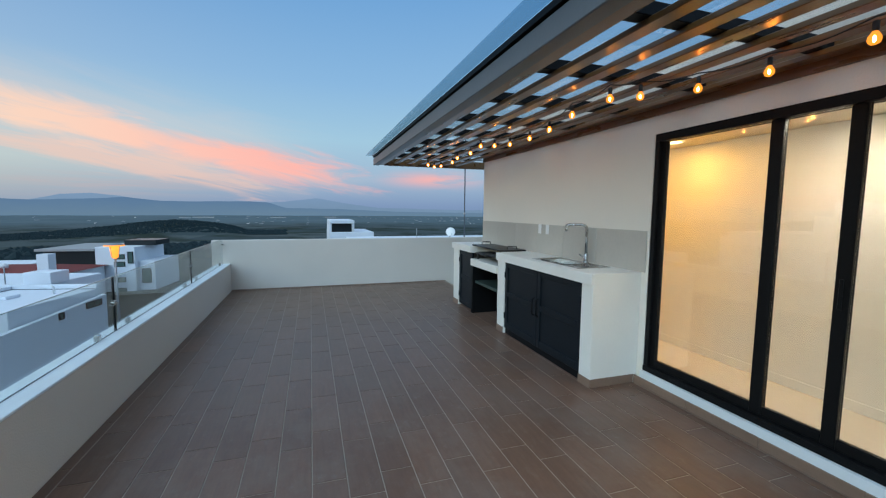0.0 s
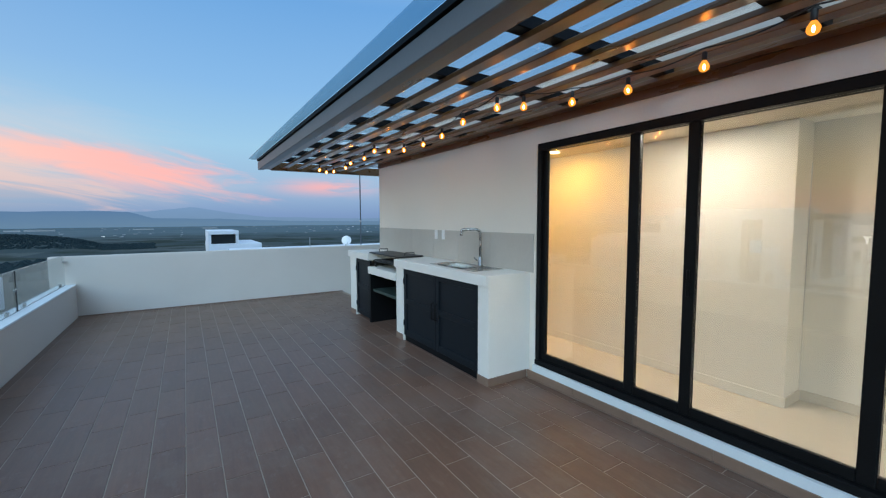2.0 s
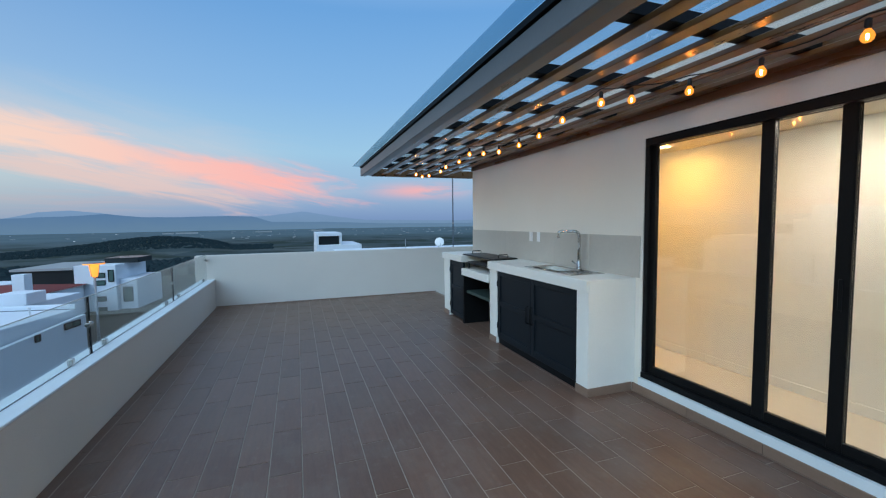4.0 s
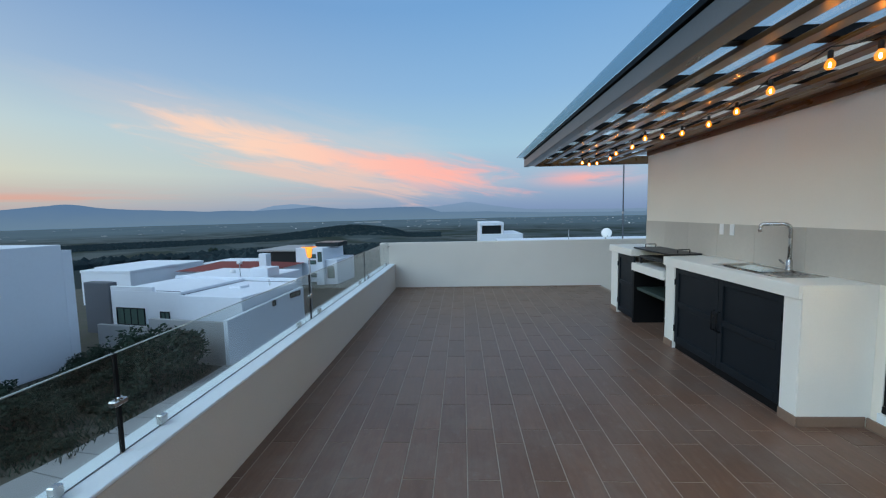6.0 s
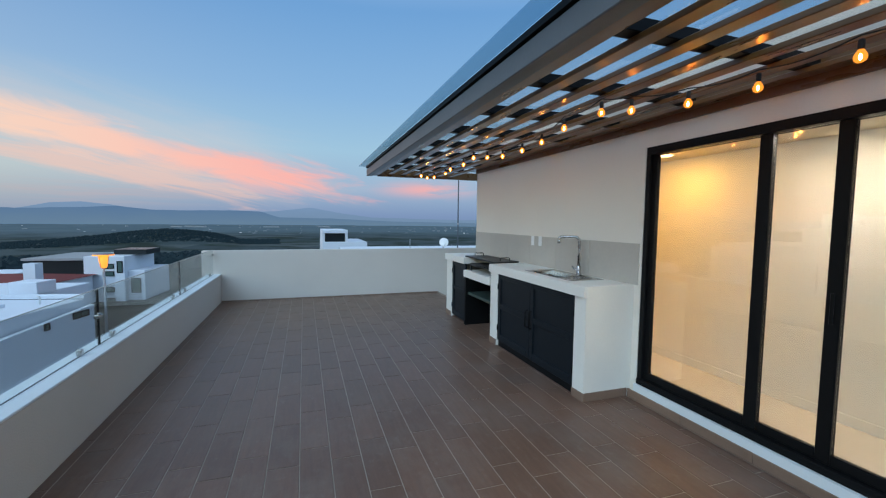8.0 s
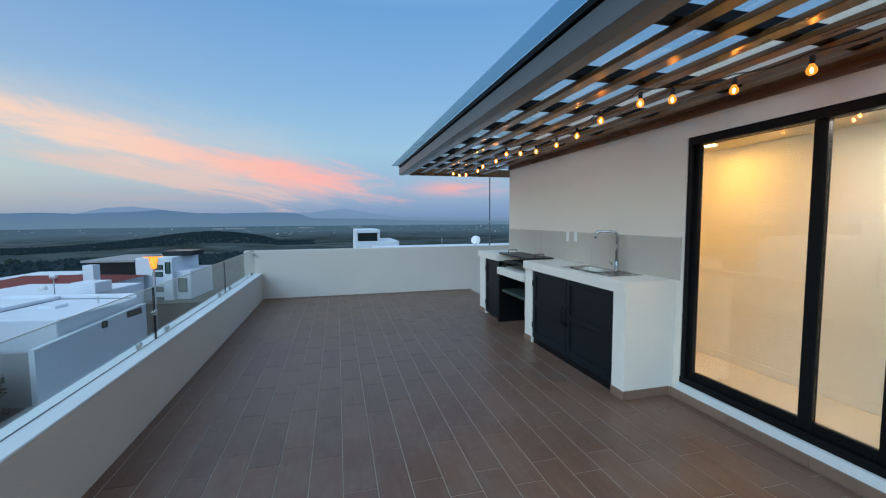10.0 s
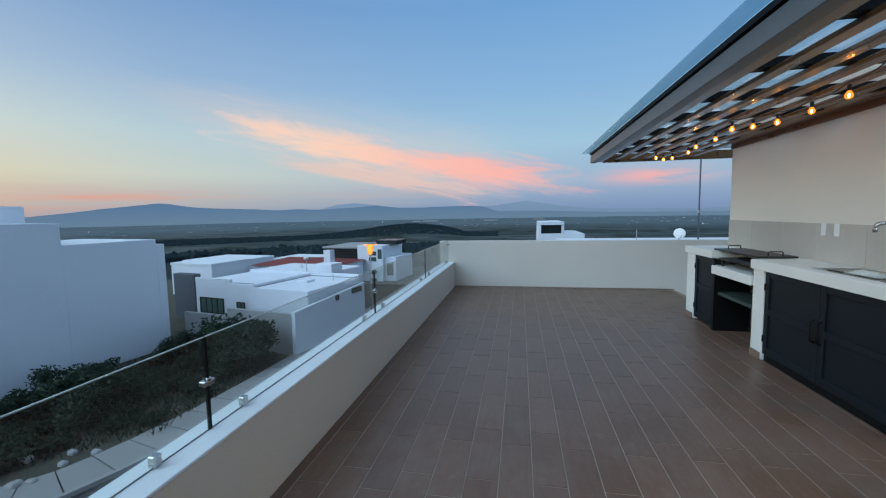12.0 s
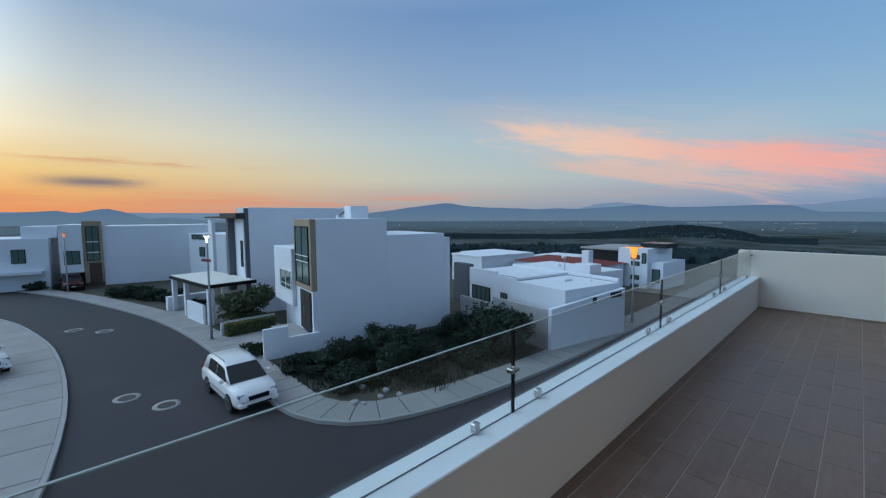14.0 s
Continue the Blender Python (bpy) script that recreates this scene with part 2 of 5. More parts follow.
M = dict(
    stucco=material("ivory_stucco", (0.655, 0.612, 0.548), 0.8, var=0.04, scale=1.5, fine=90, bump=0.25, stain=((0.56, 0.535, 0.48, 1), 0.3)),
    cream=material("cream_paint", (0.81, 0.77, 0.68), 0.75, var=0.04, scale=1.2, fine=80, bump=0.2),
    inside=material("interior_paint", (0.80, 0.75, 0.66), 0.6, var=0.03, scale=1.0, fine=60, bump=0.1),
    infloor=material("polished_cream_tile", (0.66, 0.59, 0.49), 0.22, var=0.06, scale=2, fine=20, bump=0.02),
    cap=material("white_coping_paint", (0.77, 0.83, 0.845), 0.55, var=0.05, scale=3, fine=70, bump=0.15, stain=((0.62, 0.62, 0.6, 1), 0.3)),
    skirt=material("brown_skirting_tile", (0.24, 0.155, 0.11), 0.45, var=0.15, scale=6, fine=40, bump=0.1, island=0.15),
    grout=material("beige_grout", (0.41, 0.345, 0.285), 0.9, var=0.12, scale=8, fine=120, bump=0.2),
    slat=material("brown_slat_paint", (0.125, 0.058, 0.017), 0.29, var=0.2, scale=3, fine=40, bump=0.05, spec=0.75, stretch=(4, 0.6, 4)),
    beam=material("grey_steel_paint", (0.105, 0.115, 0.122), 0.42, var=0.10, scale=2, fine=40, bump=0.05),
    flash=material("galvanised_flashing", (0.42, 0.45, 0.48), 0.4, 0.3, var=0.12, scale=2, fine=30, bump=0.06),
    dark=material("black_steel_paint", (0.006, 0.0065, 0.007), 0.5, var=0.2, scale=3, fine=70, bump=0.06, spec=0.16),
    doorblack=material("charcoal_cabinet_paint", (0.008, 0.012, 0.016), 0.48, var=0.25, scale=3, fine=70, bump=0.10, spec=0.22),
    counter=material("white_counter_paint", (0.82, 0.80, 0.73), 0.5, var=0.05, scale=3, fine=70, bump=0.12),
    splash=material("grey_stone_tile", (0.50, 0.47, 0.41), 0.5, var=0.10, scale=2.2, fine=30, bump=0.06, island=0.08),
    steel=material("brushed_stainless", (0.50, 0.49, 0.47), 0.26, 1.0, var=0.08, scale=4, fine=90, bump=0.03),
    iron=material("dark_grill_iron", (0.05, 0.048, 0.046), 0.45, 0.6, var=0.25, scale=6, fine=60, bump=0.15),
    shelfgreen=material("dark_green_stone", (0.035, 0.06, 0.05), 0.5, var=0.2, scale=6, fine=40, bump=0.1),
    plastic=material("white_plastic", (0.82, 0.82, 0.80), 0.35, var=0.02, bump=0.0),
    cable=material("black_cable", (0.02, 0.018, 0.016), 0.6, bump=0.0),
    asphalt=material("asphalt", (0.036, 0.035, 0.041), 0.85, var=0.16, scale=0.5, fine=40, bump=0.4, stain=((0.075, 0.073, 0.07, 1), 0.4)),
    concrete=material("sidewalk_concrete", (0.33, 0.32, 0.31), 0.85, var=0.12, scale=0.8, fine=30, bump=0.3, island=0.12, stain=((0.24, 0.23, 0.22, 1), 0.4)),
    kerb=material("kerb_concrete", (0.36, 0.355, 0.35), 0.85, var=0.1, scale=1, fine=30, bump=0.2),
    dirt=material("lot_dirt", (0.070, 0.066, 0.050), 0.95, var=0.35, scale=0.8, fine=12, bump=0.6, stain=((0.05, 0.06, 0.03, 1), 0.7)),
    scrub=material("scrub_leaf", (0.020, 0.034, 0.038), 0.9, spec=0.08, var=0.4, scale=0.05, fine=0.4, bump=0.0),
    leaf=material("shrub_leaf", (0.036, 0.055, 0.038), 0.8, spec=0.15, var=0.4, scale=1.5, fine=8, bump=0.0, island=0.3),
    hedge=material("hedge_leaf", (0.13, 0.135, 0.03), 0.7, var=0.4, scale=1.5, fine=8, bump=0.0),
    bark=material("bark", (0.10, 0.075, 0.055), 0.9, var=0.2),
    housewhite=material("house_white_paint", (0.77, 0.80, 0.84), 0.8, var=0.05, scale=0.35, fine=6, bump=0.15, stain=((0.66, 0.68, 0.71, 1), 0.4)),
    housegrey=material("house_grey_paint", (0.10, 0.11, 0.125), 0.75, var=0.1, scale=0.5, fine=8),
    tan=material("tan_stone_cladding", (0.36, 0.28, 0.19), 0.75, var=0.15, scale=1.2, fine=12),
    brown=material("brown_wood_door", (0.085, 0.05, 0.038), 0.55, var=0.2, scale=2, fine=15, stretch=(5, 5, 0.6)),
    redroof=material("red_clay_roof", (0.22, 0.038, 0.028), 0.75, var=0.2, scale=2, fine=14),
    winglass=material("dark_green_window_glass", (0.085, 0.14, 0.12), 0.12, var=0.2, scale=0.4, fine=3, bump=0.0, spec=0.8),
    carwhite=material("white_car_paint", (0.80, 0.80, 0.80), 0.22, var=0.02, bump=0.0),
    carred=material("dark_red_car_paint", (0.07, 0.012, 0.012), 0.25, var=0.02, bump=0.0),
    carglass=material("tinted_car_glass", (0.012, 0.014, 0.016), 0.08, var=0.02, bump=0.0, spec=0.8),
    darkglass=material("dark_tinted_glazing", (0.014, 0.02, 0.022), 0.3, var=0.2, scale=0.4, fine=3, bump=0.0, spec=0.35),
    treeleaf=material("tree_leaf", (0.055, 0.075, 0.03), 0.7, var=0.4, scale=1.5, fine=8, bump=0.0),
    lampdim=glow("street_lamp_far", (1.0, 0.28, 0.05, 1), 0.8),
    umber=material("dark_umber_paint", (0.028, 0.021, 0.019), 0.7, var=0.15, scale=1, fine=10),
    tyre=material("tyre_rubber", (0.018, 0.018, 0.018), 0.85, bump=0.1),
    lens=material("headlight_lens", (0.28, 0.30, 0.33), 0.12, var=0.05, bump=0.0),
    galv=material("lamp_post_steel", (0.30, 0.31, 0.32), 0.5, 0.5),
    bulb=clear_glow("amber_bulb_glass", (1.0, 0.31, 0.04, 1), 2.2),
    filament=glow("bulb_filament", (1.0, 0.40, 0.08, 1), 140.0),
    downlight=glow("downlight_disc", (1.0, 0.80, 0.48, 1), 5.0),
    lampwarm=glow("street_lamp_warm", (1.0, 0.33, 0.045, 1), 1.25),
    lampcold=glow("street_lamp_cold", (0.9, 0.95, 1.0, 1), 3.0),
    speck=glow("village_light", (1.0, 0.92, 0.85, 1), 0.5),
    pane=glass("door_glass", (0.95, 0.95, 0.93, 1), 2.3),
    guard=glass("guard_glass", (0.93, 0.955, 0.95, 1), 1.2),
    polycarb=glass("milky_roof_sheet", (0.70, 0.80, 0.84, 1), 0.6, 0.3),
    sheet=glass("roof_sheet", (0.96, 0.97, 0.97, 1), 0.8),
    guardedge=material("glass_edge", (0.36, 0.43, 0.41), 0.2, var=0.05, bump=0.0),
)


def tile_material(name, colour, dust, rough):
    """Wood-look porcelain: streaked grain, a tone for each tile, and dust that lies across the tiles."""
    m = bpy.data.materials.new(name)
    m.use_nodes = True
    nt = m.node_tree
    b = nt.nodes["Principled BSDF"]
    geo = nt.nodes.new("ShaderNodeNewGeometry")
    oi = nt.nodes.new("ShaderNodeObjectInfo")

    def nz(scale, detail, stretch, grit=0.6, shift=None):
        mp = nt.nodes.new("ShaderNodeMapping")
        mp.inputs["Scale"].default_value = stretch
        nt.links.new(geo.outputs["Position"], mp.inputs[0])
        if shift:
            comb = nt.nodes.new("ShaderNodeCombineXYZ")
            nt.links.new(shift, comb.inputs[2])
            nt.links.new(comb.outputs[0], mp.inputs["Location"])
        n = nt.nodes.new("ShaderNodeTexNoise")
        n.inputs["Scale"].default_value, n.inputs["Detail"].default_value, n.inputs["Roughness"].default_value = scale, detail, grit
        nt.links.new(mp.outputs[0], n.inputs["Vector"])
        return n.outputs["Fac"]

    def ease(v, lo, hi):
        n = nt.nodes.new("ShaderNodeMapRange")
        n.inputs[1].default_value, n.inputs[2].default_value = lo, hi
        nt.links.new(v, n.inputs[0])
        return n.outputs[0]

    own = mnode(nt, "MULTIPLY", oi.outputs["Random"], 40.0)
    grain = nz(4.0, 6.0, (9, 0.8, 1), 0.65, own)
    fine = nz(60.0, 3.0, (1, 0.5, 1))
    k = mnode(nt, "ADD", 0.55, mnode(nt, "MULTIPLY", grain, 0.62))
    k = mnode(nt, "ADD", k, mnode(nt, "MULTIPLY", fine, 0.22))
    k = mnode(nt, "MULTIPLY", k, mnode(nt, "ADD", 0.90, mnode(nt, "MULTIPLY", oi.outputs["Random"], 0.20)))
    vm = nt.nodes.new("ShaderNodeVectorMath")
    vm.operation = "SCALE"
    vm.inputs[0].default_value = colour
    nt.links.new(k, vm.inputs["Scale"])
    haze = ease(nz(1.9, 9.0, (1, 0.8, 1), 0.72), 0.45, 0.72)
    scuff = ease(nz(8.0, 7.0, (1.2, 0.8, 1), 0.78), 0.55, 0.72)
    col = mixcol(nt, mnode(nt, "MULTIPLY", haze, 0.40), vm.outputs[0], dust)
    col = mixcol(nt, mnode(nt, "MULTIPLY", scuff, 0.34), col, dust)
    nt.links.new(col, b.inputs["Base Color"])
    b.inputs["Specular IOR Level"].default_value = 0.34
    nt.links.new(mnode(nt, "ADD", rough, mnode(nt, "MULTIPLY", haze, 0.2)), b.inputs["Roughness"])
    bn = nt.nodes.new("ShaderNodeBump")
    bn.inputs["Strength"].default_value, bn.inputs["Distance"].default_value = 0.12, 0.004
    nt.links.new(grain, bn.inputs["Height"])
    nt.links.new(bn.outputs[0], b.inputs["Normal"])
    return m


M["tile"] = tile_material("brown_wood_look_tile", (0.160, 0.088, 0.058), (0.26, 0.225, 0.20, 1), 0.34)


# ---- building blocks ----
def box(bm, x0, x1, y0, y1, z0, z1, bevel=0.0, seg=1):
    vs = [bm.verts.new((x, y, z)) for x in (x0, x1) for y in (y0, y1) for z in (z0, z1)]
    fs = [bm.faces.new([vs[i] for i in q]) for q in ((0, 1, 3, 2), (4, 6, 7, 5), (0, 4, 5, 1), (2, 3, 7, 6), (0, 2, 6, 4), (1, 5, 7, 3))]
    if bevel:
        bmesh.ops.bevel(bm, geom=list({e for f in fs for e in f.edges}), offset=bevel, segments=seg, affect="EDGES", profile=0.5)
    return bm


def B(*a, **k):
    return box(bmesh.new(), *a, **k)


def prism(bm, pts, z0, z1):
    """An upright prism over a plan outline."""
    lo, hi = [bm.verts.new((x, y, z0)) for x, y in pts], [bm.verts.new((x, y, z1)) for x, y in pts]
    n = len(pts)
    for i in range(n):
        bm.faces.new((lo[i], lo[(i + 1) % n], hi[(i + 1) % n], hi[i]))
    bm.faces.new(hi)
    bm.faces.new(lo[::-1])
    bmesh.ops.recalc_face_normals(bm, faces=bm.faces[:])
    return bm


def lathe(bm, profile, at=(0, 0, 0), n=16):
    """A turned body from (radius, height) pairs, about z."""
    rings = [[bm.verts.new((at[0] + r * math.cos(2 * math.pi * i / n), at[1] + r * math.sin(2 * math.pi * i / n), at[2] + z)) for i in range(n)] for r, z in profile]
    for a, b in zip(rings, rings[1:]):
        for i in range(n):
            bm.faces.new((a[i], a[(i + 1) % n], b[(i + 1) % n], b[i])).smooth = True
    bm.faces.new(rings[0][::-1])
    bm.faces.new(rings[-1])
    return bm


def tube(bm, pts, r, n=8):
    """A round bar along a line of points."""
    pts = [Vector(p) for p in pts]
    rings = []
    for i, p in enumerate(pts):
        d = (pts[min(i + 1, len(pts) - 1)] - pts[max(i - 1, 0)]).normalized()
        u = d.cross(Vector((0, 0, 1)) if abs(d.z) < 0.95 else Vector((1, 0, 0))).normalized()
        v = d.cross(u)
        rings.append([bm.verts.new(p + r * (math.cos(2 * math.pi * k / n) * u + math.sin(2 * math.pi * k / n) * v)) for k in range(n)])
    for a, b in zip(rings, rings[1:]):
        for k in range(n):
            bm.faces.new((a[k], a[(k + 1) % n], b[(k + 1) % n], b[k])).smooth = True
    bm.faces.new(rings[0][::-1])
    bm.faces.new(rings[-1])
    bmesh.ops.recalc_face_normals(bm, faces=bm.faces[:])
    return bm


def mesh(name, bm, mat):
    bmesh.ops.recalc_face_normals(bm, faces=bm.faces[:])
    me = bpy.data.meshes.new(name)
    bm.to_mesh(me)
    bm.free()
    me.materials.append(M[mat])
    return me


def part(name, bm, mat, parent, label=""):
    ob = new(name, mesh(name, bm, mat))
    ob.parent = parent
    return tagged(ob, label)


def thing(name, label, category, at=(0, 0, 0, 0, 0, 0), group="", kind=""):
    ob = new(name)
    ob.matrix_basis = pose(*at)
    return tagged(ob, label, category, group, kind)


def solid(name, bm, mat, label="", category="", group="", kind=""):
    return tagged(new(name, mesh(name, bm, mat)), label, category, group, kind)


def structure(name, bm, mat, label="", category=""):
    return solid(name, bm, mat, label, category, "", "structure")


# ---- terrace: large structure ----
PX, WX, FY, BY = -1.535, 2.80, 8.72, -4.2   # parapet face, house wall face, far wall face, rear end
GLASS_X, TOP = -1.655, 0.975
COPE = 0.53
STREET = -6.4

floor = structure("floor", B(PX - 0.02, WX + 0.02, BY, FY + 0.02, -0.14, -0.004), "grout", "brown wood-look porcelain tiles with pale grout", "floor")
bm = B(-1.74, PX, BY, FY, -0.3, COPE - 0.02)
structure("wall_west", bm, "stucco", "low white plastered parapet under the glass guard", "parapet")
structure("trim_west", B(-1.752, PX + 0.004, BY, FY - 0.002, COPE - 0.018, COPE, bevel=0.004), "cap", "white painted coping of the low parapet", "coping")
bm = B(-1.85, 7.0, FY, FY + 0.15, -0.3, TOP, bevel=0.01, seg=2)
structure("wall_north", bm, "stucco", "waist-high white plastered end parapet", "parapet")
structure("wall_south", B(-1.75, 7.0, BY - 0.15, BY, -0.3, TOP), "stucco", "plain white plastered parapet closing the terrace", "parapet")
structure("wall_below", B(-1.80, 6.9, BY - 0.1, FY + 0.1, STREET - 0.2, -0.15), "stucco", "white plastered storeys under the terrace", "wall")

# house wall with the opening of the sliding doors
D0, D1, DZ0, DZ1 = -2.1, 2.96, 0.14, 2.245
WEND = 6.66
structure("wall_east", B(WX, WX + 0.16, D1, WEND, -0.14, 2.62), "cream", "cream plastered house wall", "wall")
structure("wall_east_rear", B(WX, WX + 0.16, BY, D0, -0.14, 2.62), "cream", "cream plastered house wall", "wall")
structure("wall_east_lintel", B(WX, WX + 0.16, D0, D1, DZ1, 2.62), "cream", "cream plastered lintel over the sliding doors", "wall")
structure("wall_east_sill", B(WX - 0.030, WX + 0.16, D0, D1, -0.14, DZ0), "cap", "white painted sill under the sliding doors", "sill")
structure("wall_house_end", B(WX + 0.16, 7.0, WEND - 0.16, WEND, -0.14, 2.62), "stucco", "white plastered end wall of the house", "wall")
structure("roof", B(WX, 7.0, BY, WEND, 2.62, 2.80), "stucco", "flat plastered roof slab of the house", "roof")

# room behind the glass
structure("floor_room", B(WX + 0.16, 7.0, BY, WEND - 0.16, -0.1, 0.11), "infloor", "polished cream floor tiles of the lit room", "floor")
structure("ceiling_room", B(WX + 0.16, 7.0, BY, WEND - 0.16, 2.27, 2.60), "inside", "plain white ceiling of the lit room", "ceiling")
structure("wall_room_back", B(3.765, 4.06, 1.317, WEND - 0.16, 0.11, 2.27), "inside", "plain cream painted wall of the lit room", "wall")
structure("wall_room_near", B(4.06, 4.21, BY, 1.315, 0.11, 2.27), "inside", "cream painted wall of the lit room", "wall")
structure("baseboard_room", B(4.045, 4.058, BY, 1.302, 0.112, 0.19), "infloor", "cream tile skirting of the room", "skirting")
structure("baseboard_wall", B(3.750, 3.763, 1.307, WEND - 0.17, 0.112, 0.19), "inside", "cream painted skirting of the wall", "skirting")
structure("baseboard_corner", B(3.765, 4.04, 1.303, 1.315, 0.112, 0.19), "infloor", "cream tile skirting of the corner", "skirting")

# ---- sliding doors ----
doors = thing("sliding_door", "black aluminium sliding doors with large clear panes, closed", "door", kind="")
FX = WX + 0.025
part("frame_head", B(FX - 0.02, FX + 0.10, D0, D1, DZ1 - 0.065, DZ1, bevel=0.004), "dark", doors)
part("frame_track", B(FX - 0.03, FX + 0.10, D0, D1, DZ0, DZ0 + 0.05, bevel=0.004), "dark", doors)
part("frame_jamb", B(FX - 0.02, FX + 0.10, D1 - 0.045, D1, DZ0 + 0.05, DZ1 - 0.065, bevel=0.004), "dark", doors)
part("frame_jamb", B(FX - 0.02, FX + 0.10, D0, D0 + 0.045, DZ0 + 0.05, DZ1 - 0.065, bevel=0.004), "dark", doors)
EDGES = ((2.925, 2.040, 0.034), (1.962, 1.615, 0.040), (1.540, 0.715, 0.034), (0.640, 0.240, 0.040), (0.165, -0.70, 0.034), (-0.78, -2.05, 0.040))
for hi, lo, dx in EDGES:
    leaf = part("door_leaf", B(FX + dx - 0.02, FX + dx + 0.02, hi - 0.05 if hi > 2.9 else hi - 0.002, hi, DZ0 + 0.05, DZ1 - 0.066, bevel=0.003), "dark", doors)
    part("bottom_rail", B(FX + dx - 0.018, FX + dx + 0.018, lo, hi - 0.002, DZ0 + 0.051, DZ0 + 0.115, bevel=0.003), "dark", leaf)
    part("pane", B(FX + dx - 0.003, FX + dx + 0.003, lo, hi - 0.003, DZ0 + 0.116, DZ1 - 0.067), "pane", leaf, "clear glass pane")
for i, (a, b) in enumerate(zip(EDGES, EDGES[1:])):
    part("stile", B(FX + 0.016, FX + 0.050, b[0] + 0.001, a[1] - 0.001, DZ0 + 0.0505, DZ1 - 0.0655, bevel=0.004), "dark", doors)
part("pull_handle", B(FX + 0.000, FX + 0.011, 1.565, 1.585, 1.02, 1.20, bevel=0.003), "dark", doors)

# ---- pergola ----
RX0, RX1, RY1, RY0 = 1.10, 1.305, 8.03, -3.6
pergola = thing("pergola", "brown slatted steel pergola with grey edge beam and clear roof", "pergola")
part("edge_beam", B(RX0, RX0 + 0.10, RY0, RY1, 2.42, 2.55, bevel=0.006), "beam", pergola, "grey painted steel edge beam")
part("beam_lip", B(RX0 + 0.102, RX1, RY0, RY1, 2.435, 2.50, bevel=0.004), "slat", pergola)
part("end_beam", B(RX1, 4.2, RY1 - 0.10, RY1, 2.42, 2.56, bevel=0.006), "slat", pergola, "dark brown end beam")
part("rear_beam", B(RX1, WX - 0.005, RY0, RY0 + 0.08, 2.42, 2.56, bevel=0.006), "slat", pergola)
part("wall_ledger", B(WX - 0.024, WX - 0.003, RY0 + 0.081, WEND, 2.395, 2.56, bevel=0.003), "slat", pergola, "brown ledger along the house wall")
for i in range(6):
    x = 1.472 + i * 0.241
    part("slat", B(x, x + 0.094, RY0 + 0.082, RY1 - 0.102, 2.455, 2.487, bevel=0.004), "slat", pergola)
y = 7.26
while y > RY0:
    part("rafter", B(RX1 - 0.02, WX - 0.026, y - 0.045, y + 0.045, 2.489, 2.56, bevel=0.004), "dark", pergola, "dark cross rafter over the slats")
    y -= 0.79
part("roof_overhang", B(0.962, 1.085, RY0, RY1 + 0.05, 2.598, 2.612, bevel=0.003), "polycarb", pergola, "milky blue-grey roof sheet overhang")
part("roof_edge_end", B(1.085, 4.2, RY1 - 0.02, RY1 + 0.05, 2.60, 2.625, bevel=0.004), "flash", pergola, "pale grey metal roof edging")
# black filler painting the shaded gap between roof sheet and edge beam
part("soffit", B(1.088, RX1 + 0.02, RY0, RY1 - 0.03, 2.562, 2.599), "dark", pergola)
part("roof_sheet", B(RX1 + 0.02, 4.2, RY0, RY1 - 0.03, 2.66, 2.664), "sheet", pergola, "clear roof sheet")
pergola.children[-1].visible_shadow = False

# ---- kitchen counter along the house wall ----
CX, CY0, CY1 = 2.285, 3.04, 6.77
CT = 1.03
counter = thing("kitchen_counter", "white plastered masonry counter along the house wall", "counter")
part("near_pier", B(CX, WX - 0.003, CY0, CY0 + 0.155, 0.0, 0.93, bevel=0.006, seg=2), "counter", counter)
part("middle_pier", B(CX, WX - 0.003, 4.77, 4.965, 0.0, 0.93, bevel=0.006, seg=2), "counter", counter)
part("far_pier", B(CX, WX - 0.003, 6.47, 6.72, 0.0, 0.93, bevel=0.006, seg=2), "counter", counter)
part("side_plaster", B(CX + 0.004, WX - 0.003, CY0 - 0.009, CY0 - 0.0045, 0.0, CT - 0.001), "counter", counter)
bx0, bx1, by0, by1 = 2.41, 2.67, 3.60, 4.12


def worktop_with_hole(x0, x1, y0, y1, z0, z1):
    bm = bmesh.new()
    o = ((x0, y0), (x1, y0), (x1, y1), (x0, y1))
    i = ((bx0, by0), (bx1, by0), (bx1, by1), (bx0, by1))
    V = [[bm.verts.new((x, y, z)) for x, y in loop] for loop in (o, i) for z in (z0, z1)]
    for k in range(4):
        j = (k + 1) % 4
        bm.faces.new((V[0][k], V[0][j], V[1][j], V[1][k]))
        bm.faces.new((V[2][k], V[3][k], V[3][j], V[2][j]))
        bm.faces.new((V[1][k], V[1][j], V[3][j], V[3][k]))
        bm.faces.new((V[0][k], V[2][k], V[2][j], V[0][j]))
    bmesh.ops.bevel(bm, geom=[e for e in bm.edges if all(v in V[1] for v in e.verts)], offset=0.008, segments=2, affect="EDGES", profile=0.5)
    return bm


part("sink_worktop", worktop_with_hole(CX - 0.02, WX - 0.003, CY0 - 0.004, 4.985, 0.931, CT), "counter", counter, "thick white worktop with the sink")
part("far_worktop", B(CX - 0.02, WX - 0.003, 5.90, CY1, 0.931, CT, bevel=0.008, seg=2), "counter", counter, "thick white worktop end")
part("grill_ledge", B(CX - 0.02, WX - 0.003, 4.987, 5.898, 0.74, 0.845, bevel=0.008, seg=2), "counter", counter, "lower white ledge under the grill")
part("grill_back", B(WX - 0.09, WX - 0.003, 4.99, 5.895, 0.846, 1.02), "counter", counter)
part("grill_cheek", B(CX + 0.0, WX - 0.1, 5.842, 5.897, 0.0, 0.739), "dark", counter, "black side of the charcoal bay")
